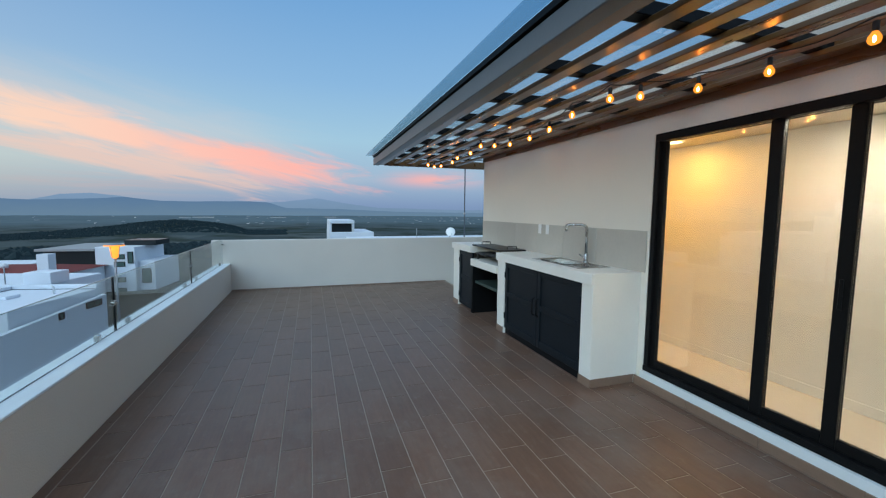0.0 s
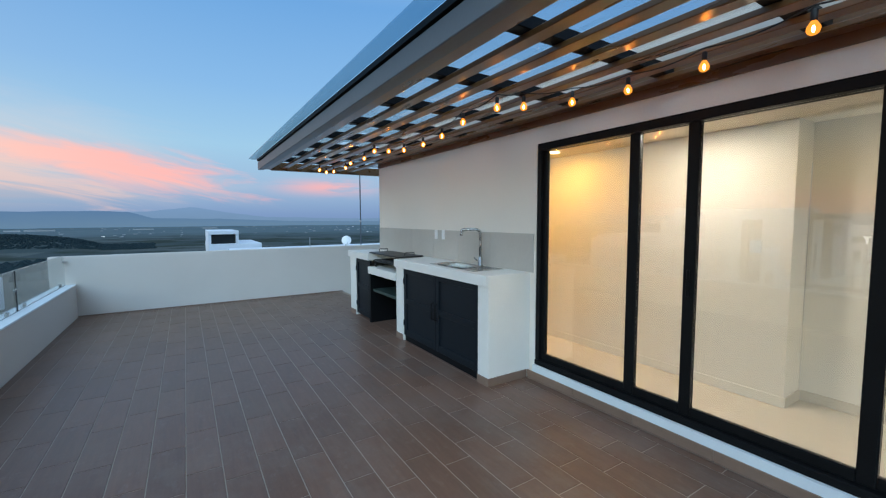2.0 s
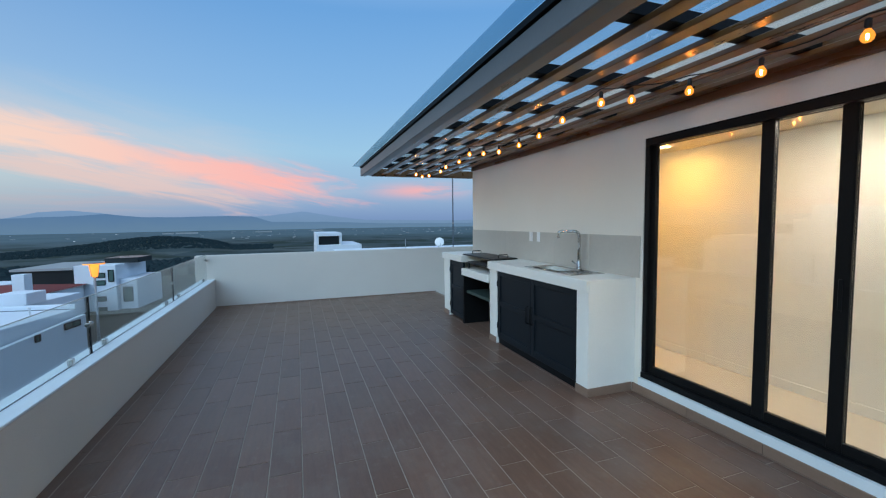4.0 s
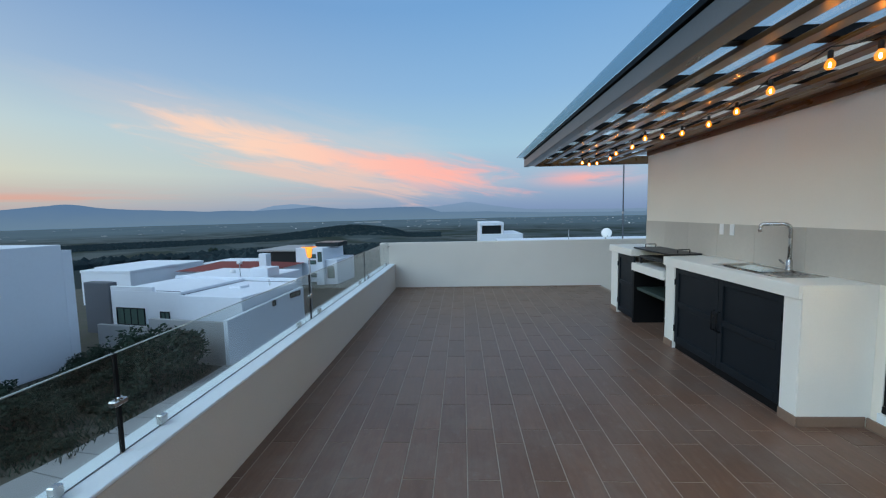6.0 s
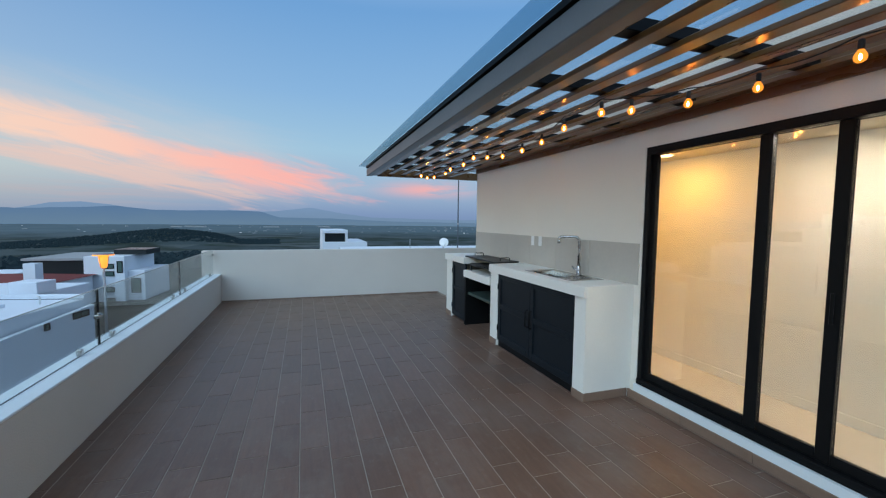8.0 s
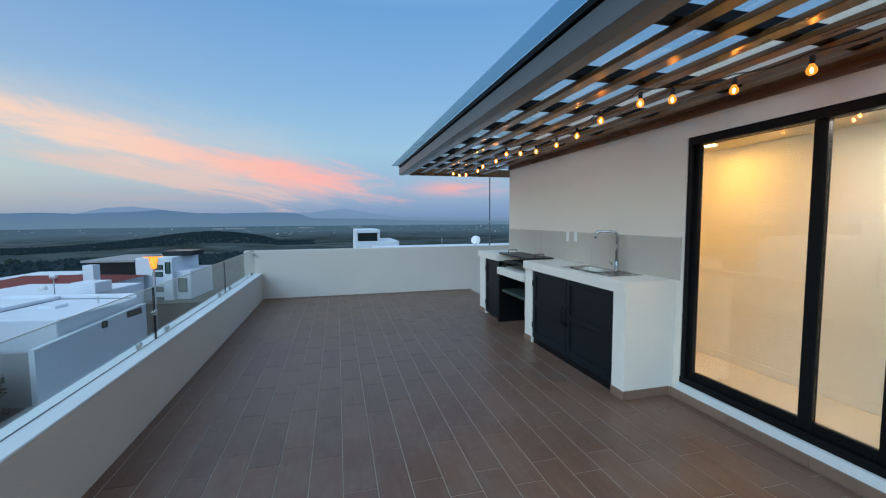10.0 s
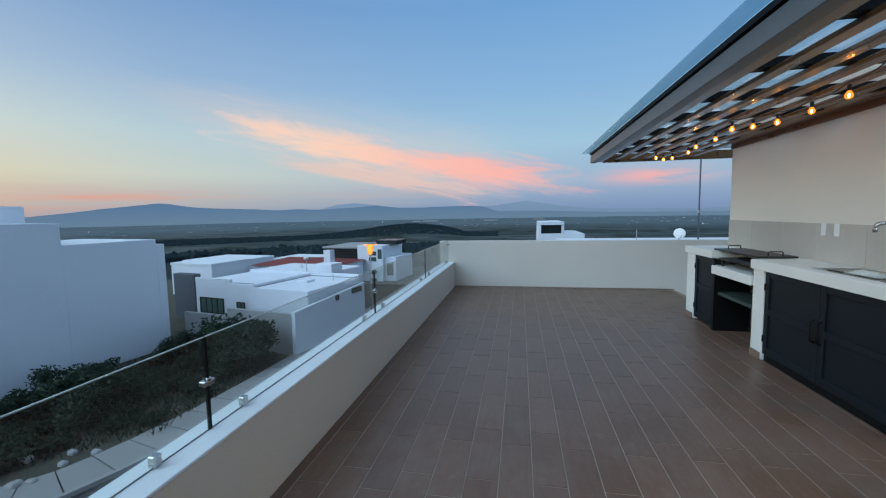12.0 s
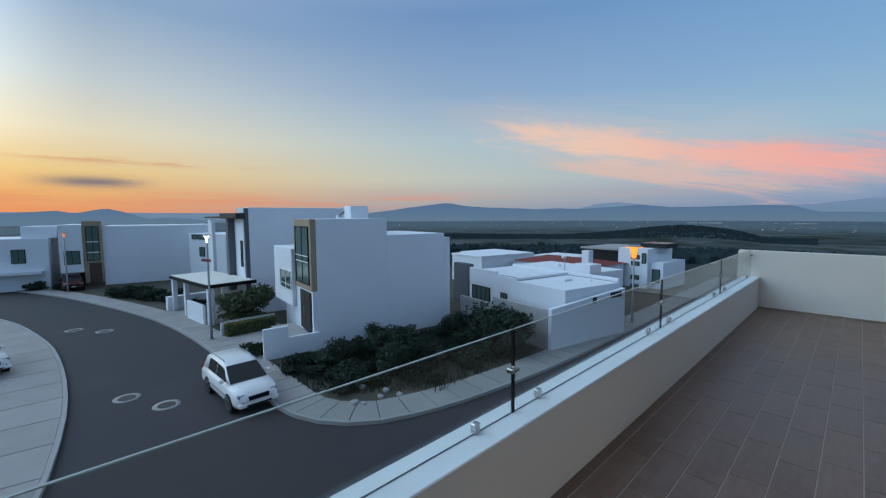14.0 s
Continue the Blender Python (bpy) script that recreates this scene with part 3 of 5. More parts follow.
part("charcoal_shelf", B(CX + 0.04, WX - 0.02, 4.97, 5.84, 0.47, 0.51, bevel=0.004), "shelfgreen", counter, "dark green stone shelf")
part("bay_back", B(WX - 0.02, WX - 0.004, 4.97, 5.84, 0.02, 0.69), "dark", counter)
part("bay_liner", B(CX + 0.05, WX - 0.022, 4.967, 4.98, 0.02, 0.69), "dark", counter)


def cabinet_door(y0, y1, z0, z1, handle_y, label):
    d = thing("cabinet_door", label, "cabinet door", group="counter doors")
    x = CX + 0.012
    w = 0.062
    part("stile", B(x, x + 0.03, y0, y0 + w, z0, z1, bevel=0.003), "doorblack", d)
    part("stile", B(x, x + 0.03, y1 - w, y1, z0, z1, bevel=0.003), "doorblack", d)
    zm = z0 + (z1 - z0) * 0.52
    for a, b in ((z0, z0 + 0.075), (zm - 0.03, zm + 0.03), (z1 - 0.06, z1)):
        part("rail", B(x + 0.001, x + 0.029, y0 + w, y1 - w, a, b, bevel=0.003), "doorblack", d)
    part("panel", B(x + 0.017, x + 0.026, y0 + w - 0.004, y1 - w + 0.004, z0 + 0.07, z1 - 0.055), "doorblack", d)
    if handle_y:
        hb = tube(bmesh.new(), [(x + 0.002, handle_y, 0.42), (x - 0.03, handle_y, 0.435), (x - 0.03, handle_y, 0.60), (x + 0.002, handle_y, 0.615)], 0.008)
        part("handle", hb, "dark", d, "black bar handle")
    for z in (z0 + 0.16, z1 - 0.16):
        part("hinge", lathe(bmesh.new(), [(0.009, -0.035), (0.009, 0.035)], (x - 0.004, y0 + 0.006 if handle_y and handle_y > (y0 + y1) / 2 else y1 - 0.006, z), 8), "dark", d)
    return d


cabinet_door(3.205, 3.985, 0.075, 0.925, 3.955, "charcoal painted panelled counter door, closed, with bar handle")
cabinet_door(3.992, 4.765, 0.075, 0.925, 4.035, "charcoal painted panelled counter door, closed, with bar handle")
cabinet_door(5.90, 6.465, 0.04, 0.925, 0, "narrow charcoal panelled counter door, closed")
structure("trim_plinth", B(CX + 0.03, CX + 0.06, 3.2, 4.765, 0.0, 0.072), "dark", "black plinth under the counter doors", "plinth")

# sink
sink = thing("sink", "stainless steel drop-in sink with drainer in the worktop", "sink")
bm = bmesh.new()
sx0, sx1, sy0, sy1 = 2.36, 2.74, 3.36, 4.22
box(bm, sx0, sx1, sy0, by0, CT, CT + 0.006, bevel=0.002)
box(bm, sx0, sx1, by1, sy1, CT, CT + 0.006, bevel=0.002)
box(bm, sx0, bx0, by0, by1, CT, CT + 0.006, bevel=0.002)
box(bm, bx1, sx1, by0, by1, CT, CT + 0.006, bevel=0.002)
part("rim", bm, "steel", sink)
bm = bmesh.new()
r = 0.02
top = [bm.verts.new((x, y, CT + 0.007)) for x, y in ((bx0, by0), (bx1, by0), (bx1, by1), (bx0, by1))]
lip = [bm.verts.new((x, y, CT + 0.012)) for x, y in ((bx0 - 0.012, by0 - 0.012), (bx1 + 0.012, by0 - 0.012), (bx1 + 0.012, by1 + 0.012), (bx0 - 0.012, by1 + 0.012))]
bot = [bm.verts.new((x, y, CT - 0.16)) for x, y in ((bx0 + r, by0 + r), (bx1 - r, by0 + r), (bx1 - r, by1 - r), (bx0 + r, by1 - r))]
for i in range(4):
    bm.faces.new((lip[i], lip[(i + 1) % 4], top[(i + 1) % 4], top[i]))
    bm.faces.new((top[i], top[(i + 1) % 4], bot[(i + 1) % 4], bot[i]))
bm.faces.new(bot)
part("basin", bm, "steel", sink)
bm = bmesh.new()
for i in range(6):
    box(bm, 2.43 + i * 0.045, 2.445 + i * 0.045, 3.43, 3.58, CT + 0.0065, CT + 0.010)
part("drainer", bm, "steel", sink)
part("drain", lathe(bmesh.new(), [(0.03, 0), (0.03, 0.004), (0.02, 0.006)], (2.54, 3.86, CT - 0.159), 14), "steel", sink)

# faucet
faucet = thing("faucet", "brushed steel gooseneck kitchen faucet behind the sink", "faucet")
fx, fy = 2.70, 3.70
part("base", lathe(bmesh.new(), [(0.03, 0), (0.03, 0.012), (0.024, 0.016), (0.024, 0.09), (0.016, 0.10)], (fx, fy, CT + 0.006), 14), "steel", faucet)
FZ = 0.355
neck = [(fx, fy, CT + 0.09), (fx, fy, CT + FZ)]
for k in range(1, 6):
    a = math.pi / 2 * k / 5
    neck.append((fx - 0.04 * (1 - math.cos(a)), fy + 0.03 * (1 - math.cos(a)), CT + FZ + 0.05 * math.sin(a)))
neck += [(fx - 0.14, fy + 0.10, CT + FZ + 0.05)]
for k in range(1, 6):
    a = math.pi / 2 * k / 5
    neck.append((fx - 0.14 - 0.03 * math.sin(a), fy + 0.10 + 0.022 * math.sin(a), CT + FZ + 0.05 - 0.035 * (1 - math.cos(a))))
neck += [(fx - 0.17, fy + 0.122, CT + FZ - 0.02)]
part("spout", tube(bmesh.new(), neck, 0.0155, 10), "steel", faucet)
part("lever", tube(bmesh.new(), [(fx, fy, CT + 0.06), (fx - 0.015, fy + 0.05, CT + 0.065), (fx - 0.02, fy + 0.085, CT + 0.09)], 0.008), "steel", faucet)

# grill
grill = thing("grill", "dark iron griddle plate with bail handles over the grill bay", "grill")
part("plate", B(2.34, 2.72, 5.0, 6.02, CT + 0.002, CT + 0.022, bevel=0.004), "iron", grill)
for yy in (5.07, 5.93):
    part("handle", tube(bmesh.new(), [(2.47, yy, CT + 0.02), (2.47, yy, CT + 0.06), (2.48, yy, CT + 0.066), (2.60, yy, CT + 0.066), (2.61, yy, CT + 0.06), (2.61, yy, CT + 0.02)], 0.006), "iron", grill)
part("grate_frame", B(2.32, 2.70, 5.02, 5.83, 0.93, 0.945, bevel=0.003), "iron", grill)
for i in range(12):
    part("grate_bar", tube(bmesh.new(), [(2.33, 5.06 + i * 0.066, 0.952), (2.69, 5.06 + i * 0.066, 0.952)], 0.005, 6), "iron", grill)
for yy in (5.06, 5.78):
    part("support", B(2.34, 2.36, yy, yy + 0.03, 0.846, 0.929), "iron", grill)
    part("support", B(2.66, 2.68, yy, yy + 0.03, 0.846, 0.929), "iron", grill)
part("grate_handle", tube(bmesh.new(), [(2.33, 5.35, 0.94), (2.27, 5.35, 0.945), (2.27, 5.50, 0.945), (2.33, 5.50, 0.94)], 0.006), "iron", grill)

# splashback tiles and sockets
splash = thing("splashback", "grey stone-look splashback tiles on the house wall", "splashback", kind="structure")
ys = [2.985, 3.66, 4.26, 4.86, 5.46, 6.06, 6.655]
for a, b in zip(ys, ys[1:]):
    part("tile", B(WX - 0.009, WX - 0.001, a + 0.001, b - 0.001, CT + 0.001, 1.405, bevel=0.0012), "splash", splash)
for yy in (4.60, 4.775):
    s = thing("wall_socket", "white plastic wall socket plate on the grey tiles", "socket", group="wall sockets")
    part("plate", B(WX - 0.017, WX - 0.0095, yy - 0.035, yy + 0.035, 1.285, 1.405, bevel=0.003), "plastic", s)
    part("insert", B(WX - 0.020, WX - 0.0172, yy - 0.018, yy + 0.018, 1.31, 1.38, bevel=0.001), "plastic", s)

# ---- glass guard on the low parapet ----
guard = thing("glass_guard", "frameless clear glass guard panes clamped on the parapet", "glass guard")
JY = [8.69, 6.50, 4.155, 1.80, -0.55, -2.9, -4.15]
for hi, lo in zip(JY, JY[1:]):
    pane = part("pane", B(GLASS_X - 0.004, GLASS_X + 0.004, lo + 0.008, hi - 0.008, COPE + 0.007, 0.992), "guard", guard, "clear glass pane with a pale polished edge")
    pane.visible_shadow = False
    part("polished_edge", B(GLASS_X - 0.0045, GLASS_X + 0.0045, lo + 0.008, hi - 0.008, 0.9922, 0.9965), "guardedge", pane)
    for yy in (hi - 0.31, lo + 0.25):
        part("clamp", B(GLASS_X - 0.018, GLASS_X + 0.018, yy - 0.021, yy + 0.021, COPE + 0.0045, COPE + 0.056, bevel=0.005), "steel", guard, "brushed steel glass clamp")
for yy in JY[1:-1]:
    part("joint", B(GLASS_X - 0.007, GLASS_X + 0.007, yy - 0.0075, yy + 0.0075, COPE + 0.001, 0.992), "dark", guard, "dark joint between panes")
    c = part("connector", B(GLASS_X - 0.02, GLASS_X + 0.02, yy - 0.035, yy + 0.035, 0.755, 0.782, bevel=0.005), "steel", guard, "steel pane connector")
    part("screw", lathe(bmesh.new(), [(0.014, 0), (0.012, 0.012)], (GLASS_X + 0.01, yy, 0.7825), 10), "steel", c)
part("channel", B(GLASS_X - 0.0028, GLASS_X + 0.0028, BY + 0.02, 8.70, COPE + 0.0003, COPE + 0.004), "housegrey", guard, "dark sealant line under the panes")
part("wall_clamp", B(GLASS_X - 0.02, GLASS_X + 0.02, 8.64, 8.715, 0.89, 0.91, bevel=0.004), "steel", guard)

# ---- string of warm bulbs under the slats ----
BULBS = [(2.13, -0.15), (2.17, 0.33), (2.216, 0.804), (2.288, 1.262), (2.307, 1.706), (2.226, 2.066), (2.023, 2.318), (1.881, 2.437), (1.925, 2.921), (2.077, 3.488), (2.14, 3.963),
         (2.124, 4.381), (2.006, 4.539), (1.866, 4.621), (1.974, 5.218), (1.986, 5.766), (2.091, 6.29), (2.092, 6.888), (2.012, 7.027), (1.828, 6.769)]
string = thing("string_lights", "string of warm glowing globe bulbs on a black cable", "string lights")
cable = bmesh.new()
pts = []
for (x0, y0), (x1, y1) in zip(BULBS, BULBS[1:]):
    for k in range(6):
        t = k / 6
        pts.append((x0 + (x1 - x0) * t, y0 + (y1 - y0) * t, 2.425 - 0.028 * math.sin(math.pi * t) * min(1, math.hypot(x1 - x0, y1 - y0) / 0.5)))
pts.append((*BULBS[-1], 2.412))
part("cable", tube(cable, pts, 0.004, 6), "cable", string)
sock = mesh("socket", lathe(bmesh.new(), [(0.006, 0.068), (0.013, 0.062), (0.013, 0.028), (0.012, 0.022)], n=10), "cable")
glob = mesh("bulb", lathe(bmesh.new(), [(0.010, 0.022), (0.016, 0.012), (0.023, 0.000), (0.025, -0.012), (0.021, -0.025), (0.012, -0.033), (0.003, -0.035)], n=14), "bulb")
core = mesh("filament", lathe(bmesh.new(), [(0.003, 0.004), (0.0065, -0.004), (0.0065, -0.016), (0.003, -0.024)], n=8), "filament")
for x, y in BULBS:
    b = new("bulb", glob)
    b.parent, b.location = string, (x, y, 2.34)
    s = new("socket", sock)
    s.parent = b
    f = new("filament", core)
    f.parent = b

# downlight rims in the room ceiling, for the known lamp and the four added
for (x, y), _, _ in DOWNLIGHTS:
    d = thing("ceiling_downlight", "round recessed ceiling downlight, glowing, one of a mostly added set", "downlight", (x, y, 2.27, 0, 0, 0), "room downlights")
    part("rim", lathe(bmesh.new(), [(0.10, -0.001), (0.10, -0.010), (0.085, -0.012)], n=20), "plastic", d)
    part("diffuser", lathe(bmesh.new(), [(0.082, -0.0125), (0.080, -0.0135)], n=20), "downlight", d)

switch = thing("wall_switch", "small white wall switch plate in the lit room", "switch")
part("plate", B(3.755, 3.764, 1.505, 1.585, 1.275, 1.375, bevel=0.003), "plastic", switch)
part("rocker", B(3.751, 3.7545, 1.525, 1.565, 1.295, 1.355, bevel=0.001), "plastic", switch)

# ---- skirting tiles ----
def skirting(name, segs, label, top=0.078):
    s = thing(name, label, "skirting", kind="structure")
    for x0, x1, y0, y1 in segs:
        part("tile", B(x0, x1, y0, y1, 0.001, top, bevel=0.0015), "skirt", s)


skirting("baseboard_north", [(PX + 0.002 + i * 0.575, min(PX + (i + 1) * 0.575, WX) - 0.001, FY - 0.010, FY - 0.001) for i in range(8)], "thin brown tile edge along the end parapet", 0.02)
skirting("baseboard_east", [(WX - 0.043, WX - 0.031, 3.02 - (i + 1) * 0.56 + 0.002, 3.02 - i * 0.56 - 0.001) for i in range(9)], "brown skirting tiles under the sliding doors")
skirting("baseboard_counter", [(CX - 0.011, CX - 0.001, CY0 - 0.019, CY0 + 0.15), (CX, WX - 0.044, CY0 - 0.019, CY0 - 0.010), (CX - 0.011, CX - 0.001, 4.775, 4.96), (CX - 0.011, CX - 0.001, 6.475, 6.715)],
         "brown skirting tiles round the counter piers")

# ---- neighbourhood ----
def at_az(az, r):
    a = radians(az)
    return -r * math.sin(a), r * math.cos(a)


def profile(table, v):
    for (a, p), (b, q) in zip(table, table[1:]):
        if a <= v <= b:
            t = (v - a) / (b - a)
            return p + (q - p) * t
    return table[0][1] if v < table[0][0] else table[-1][1]


HILL = [(-60, -58), (2, -58), (6, -47), (7.6, -41), (9, -33), (11, -26), (14, -21.5), (15.5, -20.5), (19, -26), (21, -31), (25.5, -38), (30, -42), (38, -45), (50, -58), (90, -58)]


def ground_height(x, y):
    r = math.hypot(x, y)
    az = math.degrees(math.atan2(-x, y))
    down = -6.55
    if r > 62:
        t = min(1, (r - 62) / 460)
        down = -6.55 - 51 * t * t * (3 - 2 * t)
    if r > 300:
        h = 1.6 + (profile(HILL, az) - 1.6) * 1.39
        k = math.exp(-((r - 1250) / 190) ** 2)
        down = down * (1 - k) + max(down, h) * k
        down += 2.5 * noise.noise((x * 0.004, y * 0.004, 0)) * min(1, (r - 300) / 300)
    return down


bm = bmesh.new()
rings = [0.5, 30, 62, 75, 90, 110, 140, 180, 230, 290, 360, 440, 540, 640, 720, 780, 840, 900, 960, 1020, 1080, 1140, 1200, 1250, 1300, 1360, 1430, 1520, 1650, 1800, 2000, 2600, 3400, 4200, 4900]
NA = 240
grid = [[bm.verts.new((*at_az(360 * i / NA, r), ground_height(*at_az(360 * i / NA, r)))) for i in range(NA)] for r in rings]
for a, b in zip(grid, grid[1:]):
    for i in range(NA):
        bm.faces.new((a[i], a[(i + 1) % NA], b[(i + 1) % NA], b[i])).smooth = True
bm.faces.new(grid[0])


def plain_material():
    m = bpy.data.materials.new("valley_ground")
    m.use_nodes = True
    nt = m.node_tree
    b = nt.nodes["Principled BSDF"]
    tc = nt.nodes.new("ShaderNodeTexCoord")

    def nz(s, d, kind="ShaderNodeTexNoise"):
        n = nt.nodes.new(kind)
        n.inputs["Scale"].default_value = s
        n.inputs["Detail"].default_value = d
        nt.links.new(tc.outputs["Object"], n.inputs["Vector"])
        return n.outputs[0]

    v = nt.nodes.new("ShaderNodeTexVoronoi")
    v.inputs["Scale"].default_value = 0.006
    nt.links.new(tc.outputs["Object"], v.inputs["Vector"])
    sep = nt.nodes.new("ShaderNodeSeparateColor")
    nt.links.new(v.outputs["Color"], sep.inputs[0])
    # field tones carry some of the valley's blue haze
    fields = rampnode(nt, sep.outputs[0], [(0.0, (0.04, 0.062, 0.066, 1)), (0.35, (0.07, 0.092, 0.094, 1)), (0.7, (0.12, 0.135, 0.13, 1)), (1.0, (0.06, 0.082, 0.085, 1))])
    woods = rampnode(nt, nz(0.012, 6.0), [(0.46, (0, 0, 0, 1)), (0.62, (1, 1, 1, 1))])
    col = mixcol(nt, woods, fields, (0.022, 0.034, 0.024, 1))
    col = mixcol(nt, mnode(nt, "MULTIPLY", nz(0.12, 4.0), 0.5), col, (0.03, 0.038, 0.028, 1))
    # open fields beyond the low hill, haze painted in: paler and bluer with distance
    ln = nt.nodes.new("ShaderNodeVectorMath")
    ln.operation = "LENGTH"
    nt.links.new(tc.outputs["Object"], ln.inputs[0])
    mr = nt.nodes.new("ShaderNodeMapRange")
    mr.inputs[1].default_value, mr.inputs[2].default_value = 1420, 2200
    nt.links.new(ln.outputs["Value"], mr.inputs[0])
    hazed_fields = mixcol(nt, nz(0.004, 6.0), (0.075, 0.115, 0.13, 1), (0.16, 0.205, 0.22, 1))
    col = mixcol(nt, mnode(nt, "MULTIPLY", mr.outputs[0], 0.8), col, hazed_fields)
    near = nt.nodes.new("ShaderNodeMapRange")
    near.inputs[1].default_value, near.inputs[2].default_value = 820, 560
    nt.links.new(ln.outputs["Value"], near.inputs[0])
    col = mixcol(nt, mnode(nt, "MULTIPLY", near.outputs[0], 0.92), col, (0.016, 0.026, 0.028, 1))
    nt.links.new(col, b.inputs["Base Color"])
    b.inputs["Roughness"].default_value = 0.95
    b.inputs["Specular IOR Level"].default_value = 0.1
    return m


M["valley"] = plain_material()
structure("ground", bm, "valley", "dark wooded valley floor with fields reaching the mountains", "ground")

# mountains: far self-lit backdrop, blue haze of distance painted into the emission
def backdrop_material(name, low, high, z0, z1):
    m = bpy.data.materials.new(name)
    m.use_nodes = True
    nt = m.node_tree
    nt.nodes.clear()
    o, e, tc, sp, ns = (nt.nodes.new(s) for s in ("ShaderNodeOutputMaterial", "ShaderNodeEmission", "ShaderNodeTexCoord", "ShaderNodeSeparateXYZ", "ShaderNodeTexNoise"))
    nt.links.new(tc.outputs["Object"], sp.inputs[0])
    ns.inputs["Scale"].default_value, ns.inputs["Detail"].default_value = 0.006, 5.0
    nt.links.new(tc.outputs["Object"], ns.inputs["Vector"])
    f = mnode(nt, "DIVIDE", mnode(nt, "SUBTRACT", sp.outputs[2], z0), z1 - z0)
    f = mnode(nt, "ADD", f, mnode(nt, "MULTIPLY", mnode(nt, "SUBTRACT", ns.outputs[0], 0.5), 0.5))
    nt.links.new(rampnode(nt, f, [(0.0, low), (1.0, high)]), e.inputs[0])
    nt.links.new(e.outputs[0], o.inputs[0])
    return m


def ridge(name, table, r, rough, mat, label, seed):
    bm = bmesh.new()
    n = 420
    crest, foot, back = [], [], []
    for i in range(n + 1):
        az = -75 + 250 * i / n
        el = profile(table, az) + rough * noise.noise((az * 0.35, seed, 0)) + 0.5 * rough * noise.noise((az * 1.3, seed, 3))
        z = 1.6 + r * math.tan(radians(max(el, -1.05)))
        crest.append(bm.verts.new((*at_az(az, r), z)))
        foot.append(bm.verts.new((*at_az(az, r - 420), -90)))
        back.append(bm.verts.new((*at_az(az, r + 120), -90)))
    for i in range(n):
        bm.faces.new((foot[i], foot[i + 1], crest[i + 1], crest[i])).smooth = True
        bm.faces.new((crest[i], crest[i + 1], back[i + 1], back[i])).smooth = True
    return solid(name, bm, mat, label, "backdrop", "", "structure")


# haze tones: near ridge pales at its foot, far ridge paler throughout
M["ridge_near"] = backdrop_material("haze_blue_mountain", lin(94, 123, 148), lin(82, 114, 149), -60, 95)
M["ridge_far"] = backdrop_material("haze_pale_mountain", lin(104, 132, 160), lin(112, 142, 176), -60, 140)
NEAR = [(-75, 0.2), (-23, -0.3), (-11, -0.2), (-3.7, 0.1), (3.2, 0.18), (5.2, 0.88), (9, 0.95), (16.2, 0.80), (19.8, 1.22), (22, 1.0), (26.1, 0.8), (32.6, 0.78), (41.8, 1.15), (44, 1.6), (45, 1.72), (46.2, 1.55), (50.5, 1.02),
        (55.9, 0.3), (58.1, -0.2), (62, -0.7), (74.5, -0.5), (79, -0.1), (81.2, -0.2), (83.2, 0.55), (84.8, 0.92), (87.3, 0.4), (88.6, 0.66), (92.5, 0.38), (110, 0.6), (175, 0.2)]
FAR = [(-75, 0.3), (-20, 0.1), (-9, 0.3), (-5, 0.8), (-0.8, 1.5), (3, 1.0), (8, 0.7), (17, 0.8), (20.5, 1.35), (22.7, 1.56), (25, 1.35), (28, 0.6), (60, 0.3), (90, 0.5), (175, 0.3)]
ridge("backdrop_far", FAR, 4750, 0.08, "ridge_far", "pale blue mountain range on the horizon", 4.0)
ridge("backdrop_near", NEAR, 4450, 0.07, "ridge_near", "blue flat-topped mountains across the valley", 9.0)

# far village: small pale boxes and lights on the valley floor
rng = random.Random(7)
for name, count, mat, s, label in (("village", 130, "kerb", 3.4, "tiny pale houses scattered over the valley floor"), ("village_lights", 16, "speck", 2.2, "tiny lights scattered over the valley floor")):
    bm = bmesh.new()
    for _ in range(count):
        az, r = rng.choice((rng.uniform(-24, 8), rng.uniform(-24, 60))), rng.uniform(1750, 3700)
        x, y = at_az(az, r)
        z, w, h = ground_height(x, y), s * rng.uniform(0.6, 2.2), s * rng.uniform(0.35, 0.7)
        box(bm, x - w, x + w, y - w / 2, y + w / 2, z - 1, z + h)
    for az, r, w in () if mat == "speck" else ((12.4, 3000, 60), (14.3, 3000, 30), (-2.5, 3100, 40), (4, 3000, 50)):
        x, y = at_az(az, r)
        box(bm, x - w, x + w, y, y + 10, ground_height(x, y) - 1, ground_height(x, y) + 7)
    solid(name, bm, mat, label, "village", "", "stuff")

# ---- streets ----
def offset(path, d):
    out = []
    for i, (x, y) in enumerate(path):
        x0, y0 = path[max(i - 1, 0)]
        x1, y1 = path[min(i + 1, len(path) - 1)]
        l = math.hypot(x1 - x0, y1 - y0)
        out.append((x - (y1 - y0) / l * d, y + (x1 - x0) / l * d))
    return out


def resample(path, step):
    out = [path[0]]
    carry = 0.0
    for (x0, y0), (x1, y1) in zip(path, path[1:]):
        l = math.hypot(x1 - x0, y1 - y0)
        s = step - carry
        while s <= l:
            out.append((x0 + (x1 - x0) * s / l, y0 + (y1 - y0) * s / l))
            s += step
        carry = (carry + l) % step
    return out


def smooth(path, times=2):
    for _ in range(times):
        q = [path[0]]
        for a, b in zip(path, path[1:]):
            q += [(a[0] * 0.75 + b[0] * 0.25, a[1] * 0.75 + b[1] * 0.25), (a[0] * 0.25 + b[0] * 0.75, a[1] * 0.25 + b[1] * 0.75)]
        path = q + [path[-1]]
    return path


